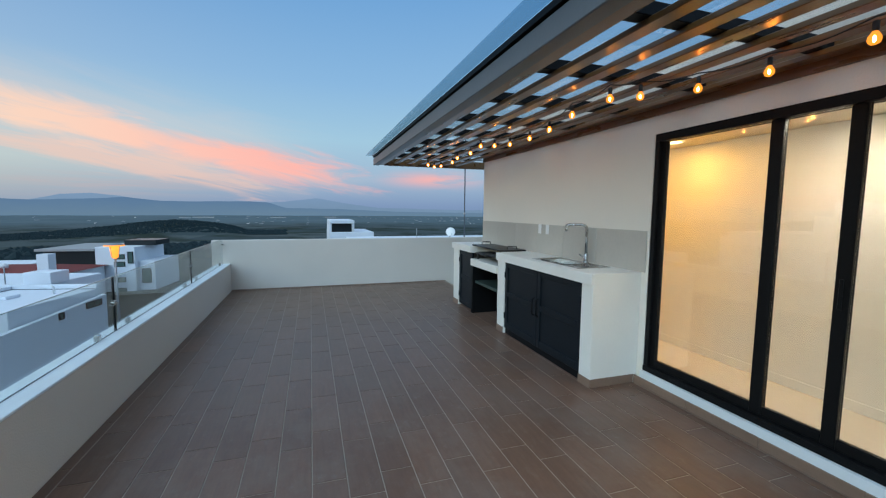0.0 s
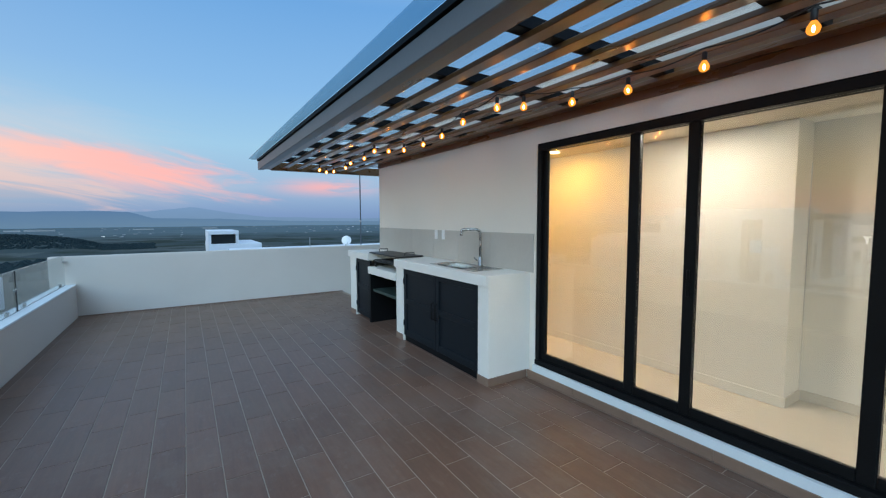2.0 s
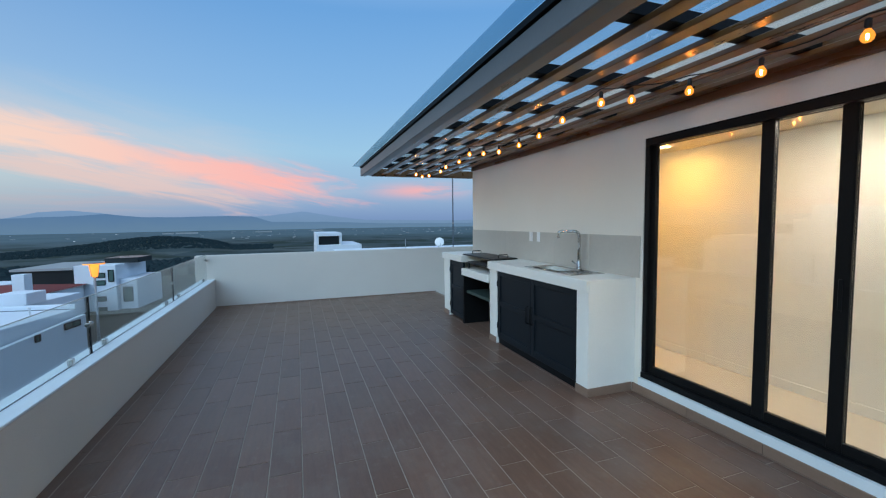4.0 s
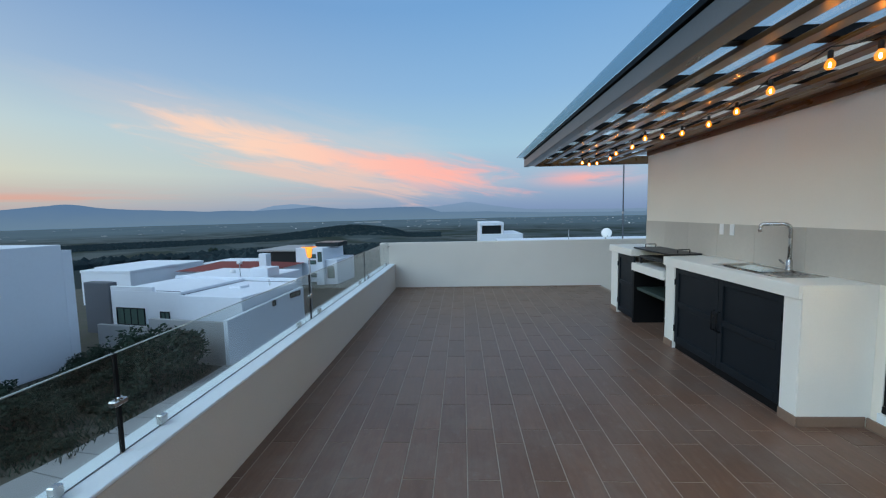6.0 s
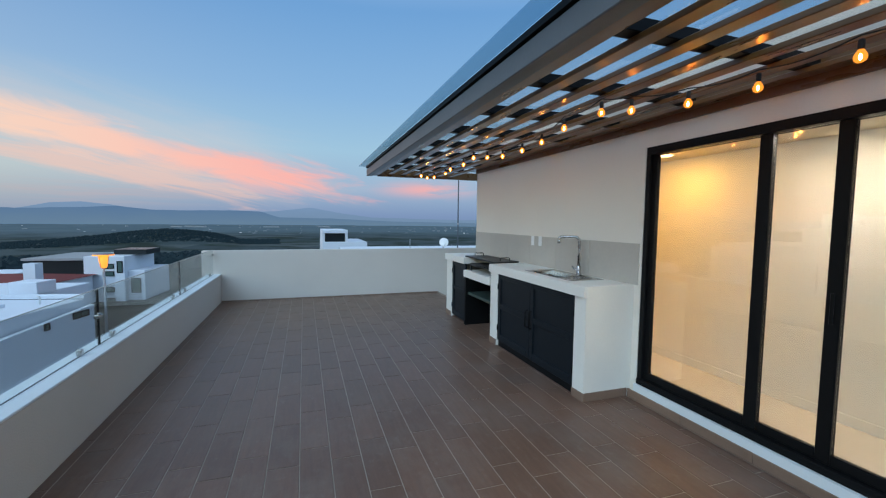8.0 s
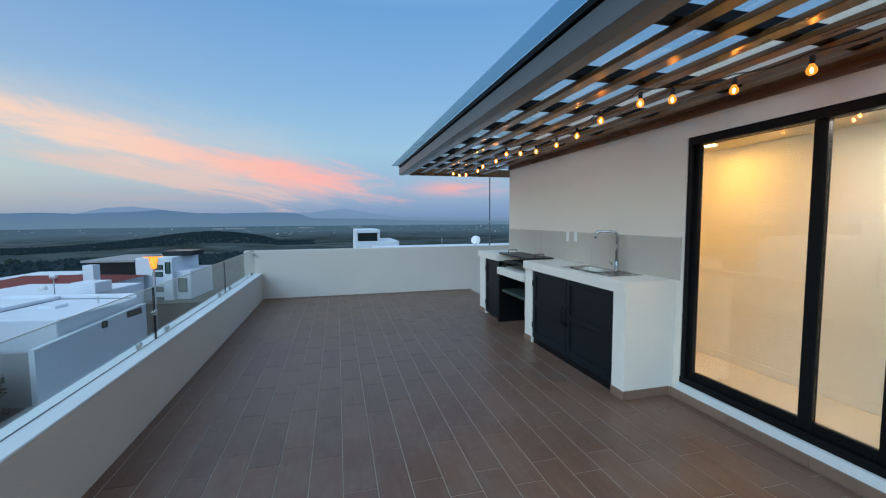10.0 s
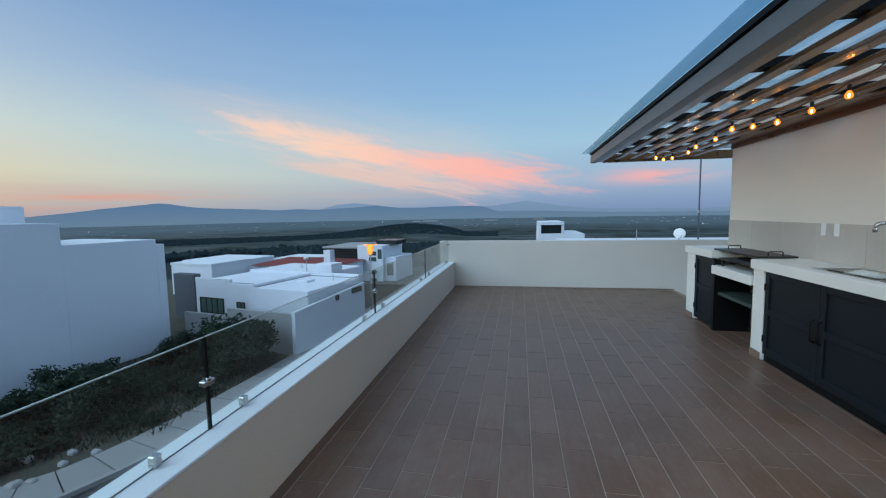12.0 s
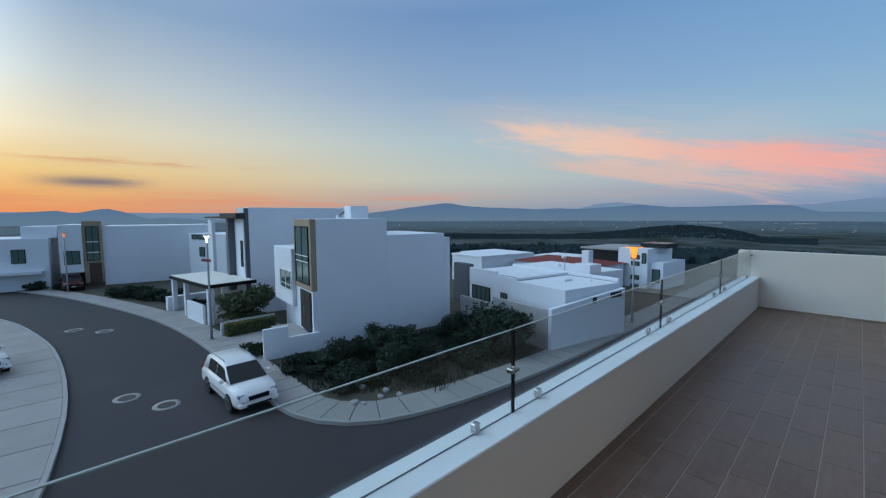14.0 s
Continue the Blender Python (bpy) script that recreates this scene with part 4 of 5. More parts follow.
KERB_N = smooth([(-10.9, 60), (-10.95, 34), (-11.1, 19.7), (-11.6, 14.0), (-12.2, 10.6), (-13.4, 7.9), (-16.0, 6.5), (-19.5, 6.75), (-29, 6.8), (-35, 6.4), (-40.7, 5.5), (-49, 3.4), (-57, 0.9), (-66, -3), (-78, -10)])
KERB_S = smooth([(-9.0, -4.5), (-12.5, -1.3), (-16.3, -0.33), (-22.2, 0.41), (-27, 0.56), (-31, 0.45), (-35, 0.2), (-40.2, -0.7), (-44.3, -1.6), (-48, -2.9), (-56, -6.5), (-66, -12)])
structure("road", prism(bmesh.new(), [(-90, -30), (-2.2, -30), (-2.2, 60), (-12, 60), (-12, 12), (-60, 12), (-90, 5)], -6.53, STREET), "asphalt", "dark grey asphalt street curving between the houses", "road")


def pavement(name, kerb, side, width, label, step=1.25):
    pv = thing(name, label, "pavement", kind="structure")
    pts = resample(kerb, step)
    e0, e1, e2, e3 = offset(pts, side * 0.0), offset(pts, side * 0.16), offset(pts, side * 0.172), offset(pts, side * width)
    for i in range(len(pts) - 1):
        part("kerb", prism(bmesh.new(), [e0[i], e0[i + 1], e1[i + 1], e1[i]], STREET - 0.1, STREET + 0.15), "kerb", pv)
        gap = 0.025 / step
        a, b = e2[i], e2[i + 1]
        c, d = e3[i + 1], e3[i]
        mixp = lambda p, q, t: (p[0] + (q[0] - p[0]) * t, p[1] + (q[1] - p[1]) * t)
        part("slab", prism(bmesh.new(), [mixp(a, b, gap), mixp(a, b, 1 - gap), mixp(d, c, 1 - gap), mixp(d, c, gap)], STREET - 0.1, STREET + 0.145), "concrete", pv)


pavement("pavement_north", KERB_N, -1, 1.75, "pale concrete pavement slabs round the street corner")
pavement("pavement_south", KERB_S, 1, 2.6, "pale concrete pavement slabs along the inner bend", 2.4)
# soil under and behind the pavements
inner = offset(KERB_N, -0.1)
structure("ground_lots", prism(bmesh.new(), inner + [(-78, 30), (-11, 60.5)], STREET - 0.13, STREET + 0.06), "dirt", "bare dark soil of the house lots", "soil")
inner = offset(KERB_S, 0.1)
structure("ground_inner_lots", prism(bmesh.new(), inner + [(-66, -29), (-9, -29)], STREET - 0.13, STREET + 0.06), "dirt", "bare dark soil of the inner block", "soil")

for x, y in ((-22.75, 2.34), (-20.7, 3.44), (-39.1, 1.35), (-37.2, 2.86)):
    mh = thing("manhole_cover", "round pale concrete manhole cover in the asphalt", "manhole cover", (x, y, STREET, 0, 0, 0), "manhole covers")
    part("ring", lathe(bmesh.new(), [(0.52, 0.0), (0.52, 0.012), (0.36, 0.014)], n=24), "concrete", mh)
    part("lid", lathe(bmesh.new(), [(0.34, 0.0145), (0.32, 0.020)], n=24), "iron", mh)


# ---- houses ----
def window(parent, x0, x1, y, z0, z1, bars=1, frame="dark", face=-1, axis="x"):
    """A framed window on a wall; axis x: the wall runs along x and looks to -y; axis y: it runs along y and looks to +x."""
    f = 0.06
    def bx(a0, a1, d0, d1, c0, c1):
        return B(a0, a1, min(y + face * d0, y + face * d1), max(y + face * d0, y + face * d1), c0, c1) if axis == "x" else B(min(y + d0, y + d1), max(y + d0, y + d1), a0, a1, c0, c1)
    w = part("window", bx(x0, x1, 0.004, 0.02, z0, z1), "winglass", parent, "dark greenish window glass")
    for a0, a1, c0, c1 in ((x0, x1, z1, z1 + f), (x0, x1, z0 - f, z0), (x0 - f, x0, z0 - f, z1 + f), (x1, x1 + f, z0 - f, z1 + f)):
        part("frame", bx(a0, a1, 0.003, 0.06, c0, c1), frame, w)
    for k in range(1, bars + 1):
        xm = x0 + (x1 - x0) * k / (bars + 1)
        part("bar", bx(xm - 0.025, xm + 0.025, 0.021, 0.045, z0, z1), frame, w)
    return w


G0 = STREET + 0.06
# house beside the empty lot; its own axes run from its front corner
h = thing("house", "white flat-roofed house with a tan window tower and blank side", "house", (-22.75, 11.2, 0, 0, 0, -8.2), "houses")
part("side_wall", B(-3.2, 0.0, 0.35, 5.05, G0, 1.42, bevel=0.02), "housewhite", h)
part("rear_wing", B(-6.5, -0.001, 5.051, 9.7, G0, 0.33, bevel=0.02), "housewhite", h)
part("rear_step", B(-6.5, -0.002, 9.701, 10.2, G0, 0.02, bevel=0.02), "housewhite", h)
part("window_tower", B(-3.15, -0.0, 0.0, 0.349, -2.85, 1.42, bevel=0.02), "tan", h, "tan clad tower framing a tall window")
part("entrance_panel", B(-3.15, -0.0, 0.06, 0.349, -5.35, -2.852), "housewhite", h)
window(h, -2.75, -0.35, 0.0, -2.45, 0.92, 1)
for z in (-1.15, -0.80):
    part("transom", B(-2.75, -0.35, -0.05, -0.046, z - 0.03, z + 0.03), "plastic", h)
door = part("front_door", B(-2.2, -0.25, 0.0, 0.059, -5.35, -2.95, bevel=0.01), "umber", h, "dark brown double front door")
part("door_leaf", B(-2.12, -1.26, -0.025, -0.001, -5.28, -3.05, bevel=0.01), "umber", door)
part("door_leaf", B(-1.22, -0.34, -0.025, -0.001, -5.28, -3.05, bevel=0.01), "umber", door)
part("handle", tube(bmesh.new(), [(-1.34, -0.025, -4.5), (-1.34, -0.07, -4.45), (-1.34, -0.07, -3.95), (-1.34, -0.025, -3.9)], 0.02), "galv", door)
part("bay", B(-7.4, -3.16, -0.2, 4.9, -4.25, -0.5, bevel=0.02), "housewhite", h, "white upper bay over the entrance")
part("bay_back", B(-6.4, -3.201, 2.0, 5.04, -0.499, 0.6), "housewhite", h)
window(h, -5.75, -3.35, -0.2, -3.2, -2.0, 1, "plastic")
part("window_rail", B(-5.75, -3.35, -0.25, -0.246, -2.92, -2.87), "plastic", h)
part("entrance_wall", B(-7.3, -3.16, 0.5, 4.85, G0, -4.251), "housewhite", h, "shaded white wall under the bay")
part("porch", B(-3.4, 0.0, -1.55, -0.1, G0, -5.36, bevel=0.01), "kerb", h, "grey concrete porch step")
part("yard_wall", B(0.02, 0.2, -2.8, -1.45, G0, -4.6, bevel=0.01), "housewhite", h, "low white yard wall")
part("yard_wall_low", B(0.02, 0.2, -1.449, 0.34, G0, -5.25, bevel=0.01), "housewhite", h, "low white yard wall")
part("driveway", B(-7.6, 0.0, -3.6, -0.01, G0 - 0.1, G0 + 0.05), "concrete", h, "pale concrete driveway")
tank = thing("roof_box", "small white stair housing with solar panel on the flat roof", "roof box", (-26.9, 16.2, 0, 0, 0, -6.5))
part("housing", B(0.0, 1.1, -0.2, 1.2, 0.2, 2.3, bevel=0.02), "housewhite", tank)
part("ramp", prism(bmesh.new(), [(-1.9, 0.0), (-0.01, 0.0), (-0.01, 1.2), (-1.9, 1.2)], 0.2, 1.65), "housewhite", tank)
for k in range(3):
    bm = B(-1.1, 0.0, -0.03, 0.0, 0.0, 0.8)
    bmesh.ops.transform(bm, matrix=pose(-0.9 + 0.35 * k, -0.3, 1.55 + 0.13 * k, -62, 0, -20), verts=bm.verts[:])
    part("solar_panel", bm, "carglass", tank, "dark tilted solar panel")

h = thing("house", "tall white house with grey slabs and a flat carport roof", "house", (-34.4, 11.9, 0, 0, 0, -3), "houses")
part("main_wall", B(-3.2, 0.0, 0.0, 9.5, G0, 2.30, bevel=0.02), "housewhite", h)
part("corner_slab", B(-0.26, -0.02, -0.3, -0.001, -4.6, 2.25, bevel=0.02), "housegrey", h, "dark grey upright edge slab")
part("canopy", B(-4.8, 0.1, -0.95, -0.301, 1.42, 1.86, bevel=0.02), "umber", h, "dark brown canopy slab")
part("canopy_blade", B(-10.6, -4.801, -0.95, -0.3, 1.45, 1.60, bevel=0.01), "umber", h, "thin dark canopy blade")
part("dark_column", B(-3.4, -2.75, -0.85, -0.05, -4.6, 1.419, bevel=0.02), "housegrey", h, "dark grey upright column")
part("white_panel", B(-2.74, -0.27, -0.35, -0.002, -4.6, 1.41, bevel=0.02), "housewhite", h)
window(h, -1.0, -0.62, -0.35, -2.4, -0.4, 0)
part("rear_wing", B(-9.2, -3.201, 1.9, 9.0, G0, 0.75, bevel=0.02), "housewhite", h)
window(h, -9.0, -3.9, 1.9, -3.3, -1.2, 2)
part("light_column", B(-11.4, -9.9, -0.5, -0.2, -4.6, 1.30, bevel=0.02), "housewhite", h, "pale upright column")


def carport(name, x0, x1, y0, y1, z0, z1, mat, label=""):
    bm = B(x0, x1, y0, y1, z0, z1, bevel=0.01)
    bmesh.ops.transform(bm, matrix=pose(-6.35, -4.69, 0, 0, 0, 8.5), verts=bm.verts[:])
    return part(name, bm, mat, h, label)


carport("carport_roof", 0.0, 8.1, 0.0, 3.6, -3.58, -3.34, "dark", "dark edged flat carport roof")
carport("carport_deck", 0.1, 8.0, 0.1, 3.5, -3.339, -3.30, "counter", "pale flat roof sheet")
for x, y in ((0.3, 0.3), (3.1, 0.3), (0.3, 3.2), (2.9, 3.2), (7.7, 0.3)):
    carport("carport_post", x - 0.17, x + 0.17, y - 0.17, y + 0.17, G0, -3.581, "housewhite")
carport("garden_wall", 4.2, 7.4, -0.1, 0.08, G0, -4.85, "housewhite", "low white garden wall")
carport("garden_wall", -0.4, 0.12, -0.2, 2.9, G0, -5.15, "housewhite", "low white garden wall")
carport("driveway", 0.3, 8.0, -1.5, 3.4, G0 - 0.1, G0 + 0.05, "concrete", "pale concrete driveway")

# low house behind the lot wall
h = thing("house", "low white house with stepped flat roofs and blank walls", "house", (-12.57, 20.77, 0, 0, 0, -11.8), "houses")
bm = B(-0.25, 0.0, 0.0, 7.0, G0 - 0.3, -3.85)
for v in bm.verts:
    if v.co.z > -4 and v.co.y > 1:
        v.co.z = -3.28
part("street_wall", bm, "housewhite", h, "blank white boundary wall with a sloping top")
part("front_wall", B(-5.3, -0.251, 0.0, 0.22, G0 - 0.3, -3.98), "kerb", h, "blank grey cement lot wall")
part("lot_wall", B(-9.0, -5.301, -0.1, 0.12, G0 - 0.3, -4.45), "kerb", h, "grey cement lot wall")
part("lower_roof", B(-4.95, -0.5, 1.7, 7.2, G0 - 0.3, -2.98, bevel=0.03), "housewhite", h)
part("roof_upstand", B(-4.95, -0.5, 7.0, 7.2, -2.979, -2.72, bevel=0.02), "housewhite", h)
part("roof_upstand", B(-4.95, -4.80, 1.72, 6.998, -2.979, -2.78, bevel=0.02), "housewhite", h)
part("roof_seam", B(-4.78, -0.52, 6.92, 6.997, -2.979, -2.955), "housegrey", h, "dark sealed roof seam")
part("roof_seam", B(-4.797, -4.73, 1.8, 6.918, -2.979, -2.955), "housegrey", h, "dark sealed roof seam")
part("roof_hatch", B(-3.6, -2.7, 4.2, 5.0, -2.979, -2.82, bevel=0.02), "housewhite", h)
part("roof_vent", tube(bmesh.new(), [(-1.6, 5.6, -2.98), (-1.6, 5.6, -2.6), (-1.6, 5.45, -2.52)], 0.05), "plastic", h)
part("upper_roof", B(-12.0, -4.2, 8.4, 13.0, G0 - 0.3, -2.95, bevel=0.03), "housewhite", h)
part("parapet_step", B(-12.3, -4.96, 3.2, 8.39, G0 - 0.3, -3.15, bevel=0.03), "housewhite", h)
part("step_upstand", B(-12.3, -8.7, 3.2, 3.4, -3.149, -2.86, bevel=0.02), "housewhite", h)
part("step_upstand", B(-12.3, -4.97, 8.19, 8.39, -3.149, -2.93, bevel=0.02), "housewhite", h)
part("roof_seam", B(-8.66, -4.97, 3.4, 3.47, -3.149, -3.12), "housegrey", h, "dark sealed roof seam")
part("grey_tower", B(-15.3, -13.0, 3.6, 4.2, G0 - 0.3, -2.75, bevel=0.03), "housegrey", h, "dark grey tower block")
window(h, -11.8, -9.5, 3.2, -5.4, -4.35, 3)
window(h, -8.1, -7.45, 3.2, -5.3, -4.5, 1)
window(h, 5.5, 6.5, 0.0, -3.72, -3.50, 1, "dark", 1, "y")
window(h, 3.72, 3.92, 0.0, -3.85, -3.62, 0, "dark", 1, "y")
part("water_tank_box", B(-5.4, -3.9, 8.41, 9.8, -2.949, -2.25, bevel=0.03), "housewhite", h, "white water tank box")
part("roof_pipe", tube(bmesh.new(), [(-6.5, 8.6, -2.95), (-6.5, 8.6, -1.9)], 0.03), "galv", h)
part("water_tank", lathe(bmesh.new(), [(0.2, 0), (0.22, 0.05), (0.22, 0.2), (0.12, 0.3), (0.04, 0.32)], (-8.6, 10.2, -2.95), 16), "plastic", h, "round white water tank")

h = thing("house", "white house with a low red tiled roof behind others", "house", (-24.0, 39.5, 0, 0, 0, -8), "houses")
part("wall", B(-5.0, 4.6, 0.0, 7.0, -9.5, -3.75), "housewhite", h)
bm = bmesh.new()
v = [bm.verts.new(p) for p in ((-5.3, -0.3, -3.75), (4.9, -0.3, -3.75), (4.9, 7.3, -3.75), (-5.3, 7.3, -3.75), (-3.0, 3.5, -3.15), (2.6, 3.5, -3.15))]
for q in ((0, 1, 5, 4), (1, 2, 5), (2, 3, 4, 5), (3, 0, 4), (0, 3, 2, 1)):
    bm.faces.new([v[i] for i in q])
part("roof", bm, "redroof", h, "red tiled hipped roof")
part("chimney", B(3.4, 4.2, 1.0, 1.8, -3.74, -2.1), "housewhite", h)
part("roof_tank", lathe(bmesh.new(), [(0.25, 0), (0.28, 0.25), (0.1, 0.38)], (0.5, 1.9, -3.25), 12), "plastic", h)

h = thing("house", "modern house with dark glass and white stacked tower", "house", (-17.5, 46.0, 0, 0, 0, -6), "houses")
part("glass_block", B(-6.0, -1.8, 0.2, 7.0, -4.5, -2.45), "darkglass", h, "dark glazed upper storey")
part("flat_roof", B(-6.5, -1.8, -0.1, 7.3, -2.449, -2.25), "kerb", h)
part("lower_wall", B(-5.9, -1.8, 0.4, 7.0, -9.5, -4.501), "tan", h)
part("tower", B(-1.79, 1.5, 0.0, 6.0, -9.5, -2.1, bevel=0.03), "housewhite", h)
part("tower_wing", B(1.51, 2.9, 0.6, 6.0, -9.5, -3.5, bevel=0.03), "housewhite", h)
part("tower_glass", B(-0.3, 2.5, 2.0, 5.0, -2.09, -1.6), "darkglass", h)
for z in (-3.2, -3.9, -5.4, -6.4):
    window(h, -0.2, 0.6, 0.0, z, z + 0.35, 0)
window(h, 0.95, 1.3, 0.0, -3.6, -2.6, 0)
window(h, 1.8, 2.5, 0.6, -5.6, -4.3, 0)
part("mid_slab", B(-1.7, 2.0, -0.4, -0.001, -7.2, -6.9), "housewhite", h)

for x, y, w, d, t, rz in ((-33, 36, 5.5, 5, -3.3, -8), (-30.5, 50, 6, 6, -4.4, -6), (-9.5, 62, 9, 3, -7.0, -4), (-38, 44, 8, 7, -4.0, -8), (-16, 66, 8, 4, -7.6, -4)):
    h = thing("house", "small plain white flat-roofed house further down the slope", "house", (x, y, 0, 0, 0, rz), "houses")
    part("wall", B(-w / 2, w / 2, 0, d, -13, t, bevel=0.03), "housewhite", h)
    part("roof_parapet", B(-w / 2 - 0.05, w / 2 + 0.05, -0.05, d + 0.05, t + 0.001, t + 0.25, bevel=0.03), "housewhite", h)
    window(h, -w / 4, w / 8, 0.0, t - 1.8, t - 0.8, 1)

# far row of houses across the bend
h = thing("house", "white house with tan window strip across the bend", "house", (-62.0, 3.4, 0, 0, 0, 80), "houses")
part("side_wall", B(1.75, 13.0, 0.3, 9.0, G0, 0.55, bevel=0.03), "housewhite", h)
part("window_strip", B(0.05, 1.749, -0.1, 0.6, -5.9, 1.15, bevel=0.03), "tan", h, "tan clad window strip")
window(h, 0.4, 1.45, -0.1, -3.3, 0.5, 1)
for z in (-2.4, -1.2):
    part("transom", B(0.4, 1.45, -0.16, -0.151, z - 0.05, z + 0.05), "plastic", h)
part("front_door", B(0.5, 1.6, -0.13, -0.101, -5.85, -3.6), "brown", h, "dark brown door")
part("upper_block", B(-1.9, 0.049, -0.4, 8.0, -4.6, 0.75, bevel=0.03), "housewhite", h)
window(h, -1.5, -0.25, -0.4, -3.6, -2.2, 1)
part("garage_wall", B(-1.8, 0.04, 1.5, 8.0, G0, -4.601), "housegrey", h)
h = thing("house", "white stepped house with a deep-set window across the bend", "house", (-64.0, -3.6, 0, 0, 0, 80), "houses")
part("wall", B(-1.0, 4.3, 0.0, 8.0, G0, -0.7, bevel=0.03), "housewhite", h)
part("upper", B(2.0, 4.9, 1.0, 7.0, -0.699, 0.6, bevel=0.03), "housewhite", h)
window(h, 1.4, 2.4, 0.0, -3.3, -1.9, 1)
part("carport_beam", B(-1.0, 3.8, -1.2, -0.001, -4.5, -4.2), "housewhite", h)
h = thing("house", "white house with small windows beyond the carport", "house", (-54.0, 13.5, 0, 0, 0, 20), "houses")
part("wall", B(-2.5, 4.0, 0, 7, G0, -0.4, bevel=0.03), "housewhite", h)
window(h, -0.5, 0.3, 0.0, -3.0, -2.0, 0)
window(h, -1.8, 1.5, 0.0, -1.0, -0.55, 2)
h = thing("house", "low white house with dark terrace opening below the end parapet", "house", (3.6, 40.0, 0, 0, 0, 0), "houses")
part("lower_wall", B(-2.0, 2.15, 0.0, 7.0, -12.0, -0.55, bevel=0.03), "housewhite", h)
part("terrace_roof", B(-2.0, 0.3, -0.1, 6.0, 0.28, 0.58, bevel=0.02), "housewhite", h)
part("terrace_side", B(-2.0, -1.8, 0.0, 6.0, -0.549, 0.279), "housewhite", h)
part("terrace_side", B(0.1, 0.3, 0.0, 6.0, -0.549, 0.279), "housewhite", h)
part("terrace_glass", B(-1.79, 0.09, 0.6, 0.7, -0.549, 0.279), "darkglass", h, "dark glazed opening")

# neighbouring roof beyond the end parapet: mast, dish and pole
structure("roof_neighbour", B(1.5, 9.5, 11.5, 20.0, STREET, 0.3), "housewhite", "flat roof of the next house beyond the end parapet", "roof")
mast = thing("antenna_mast", "tall thin steel antenna mast on the neighbouring roof", "mast", (4.86, 13.0, 0.3, 0, 0, 0))
part("pole", tube(bmesh.new(), [(0, 0, 0), (0, 0, 3.6)], 0.022), "housegrey", mast)
part("base", lathe(bmesh.new(), [(0.12, 0), (0.12, 0.02), (0.04, 0.05)], n=12), "galv", mast)
part("clamp", lathe(bmesh.new(), [(0.035, 1.15), (0.035, 1.22)], n=10), "galv", mast)
dish = thing("satellite_dish", "small white satellite dish on the neighbouring roof", "satellite dish", (4.38, 13.0, 0.3, 0, 0, 0))
part("post", tube(bmesh.new(), [(0, 0.1, 0), (0, 0.1, 0.5), (0, 0.05, 0.56)], 0.018), "galv", dish)
bm = lathe(bmesh.new(), [(0.01, 0.03), (0.08, 0.022), (0.14, 0.008), (0.155, 0.0), (0.155, -0.006)], n=20)
bmesh.ops.transform(bm, matrix=pose(0, 0.03, 0.57, 70, 0, -20), verts=bm.verts[:])
part("reflector", bm, "plastic", dish)
part("feed_arm", tube(bmesh.new(), [(0, 0.02, 0.43), (-0.03, -0.15, 0.47), (-0.02, -0.16, 0.53)], 0.008), "galv", dish)
pole = thing("roof_pole", "short thin roof pole on the neighbouring house", "pole", (3.21, 13.0, 0.3, 0, 0, 0))
part("shaft", tube(bmesh.new(), [(0, 0, 0), (0, 0, 0.69)], 0.012), "galv", pole)
part("foot", lathe(bmesh.new(), [(0.05, 0), (0.05, 0.01), (0.02, 0.03)], n=10), "galv", pole)


# ---- street lamps ----
def street_lamp(x, y, height, mat, label, disc):
    l = thing("street_lamp", label, "street lamp", (x, y, G0 + 0.085, 0, 0, 0), "street lamps")
    part("base_plate", B(-0.2, 0.2, -0.2, 0.2, 0.0, 0.03), "galv", l)
    part("pole", lathe(bmesh.new(), [(0.085, 0.031), (0.075, 1.2), (0.055, height - (0.95 if disc else 0.55))], n=12), "galv", l)
    if disc:
        head = part("lantern", lathe(bmesh.new(), [(0.07, height - 0.95), (0.17, height - 0.90), (0.24, height - 0.45), (0.26, height - 0.16)], n=16), mat, l, "glowing amber lantern")
        part("hood", lathe(bmesh.new(), [(0.30, height - 0.11), (0.52, height - 0.10), (0.50, height - 0.05), (0.15, height)], n=24), "galv", head, "flat round metal hood")
        # emissive ring paints the lantern's light on the hood underside
        part("glow_ring", lathe(bmesh.new(), [(0.27, height - 0.159), (0.54, height - 0.16), (0.55, height - 0.111), (0.31, height - 0.112)], n=24), mat, head, "emissive ring for lantern light under the hood")
        for k in range(3):
            part("lantern_rib", tube(bmesh.new(), [(0.18 * math.cos(2.1 * k), 0.18 * math.sin(2.1 * k), height - 0.9), (0.275 * math.cos(2.1 * k), 0.275 * math.sin(2.1 * k), height - 0.17)], 0.014, 6), "galv", head)
    else:
        head = part("lantern", lathe(bmesh.new(), [(0.05, height - 0.55), (0.07, height - 0.30), (0.17, height - 0.12), (0.20, height - 0.10)], n=16), mat, l, "pale glowing lantern")
        part("hood", lathe(bmesh.new(), [(0.24, height - 0.099), (0.30, height - 0.09), (0.10, height)], n=16), "galv", head)


street_lamp(-11.75, 30.6, 5.62, "lampwarm", "street lamp with flat hood and glowing amber lantern", True)
street_lamp(-29.2, 7.5, 6.75, "lampcold", "tall street lamp with a pale white lantern", False)
street_lamp(-58.2, 1.8, 6.25, "lampdim", "distant street lamp glowing amber", False)
sign = thing("street_sign", "thin red-brown street sign plate on the lamp post", "sign", (-29.2, 7.5, -1.15, 0, 0, 20))
part("plate", B(-0.45, 0.45, -0.11, -0.095, -0.08, 0.08), "redroof", sign)
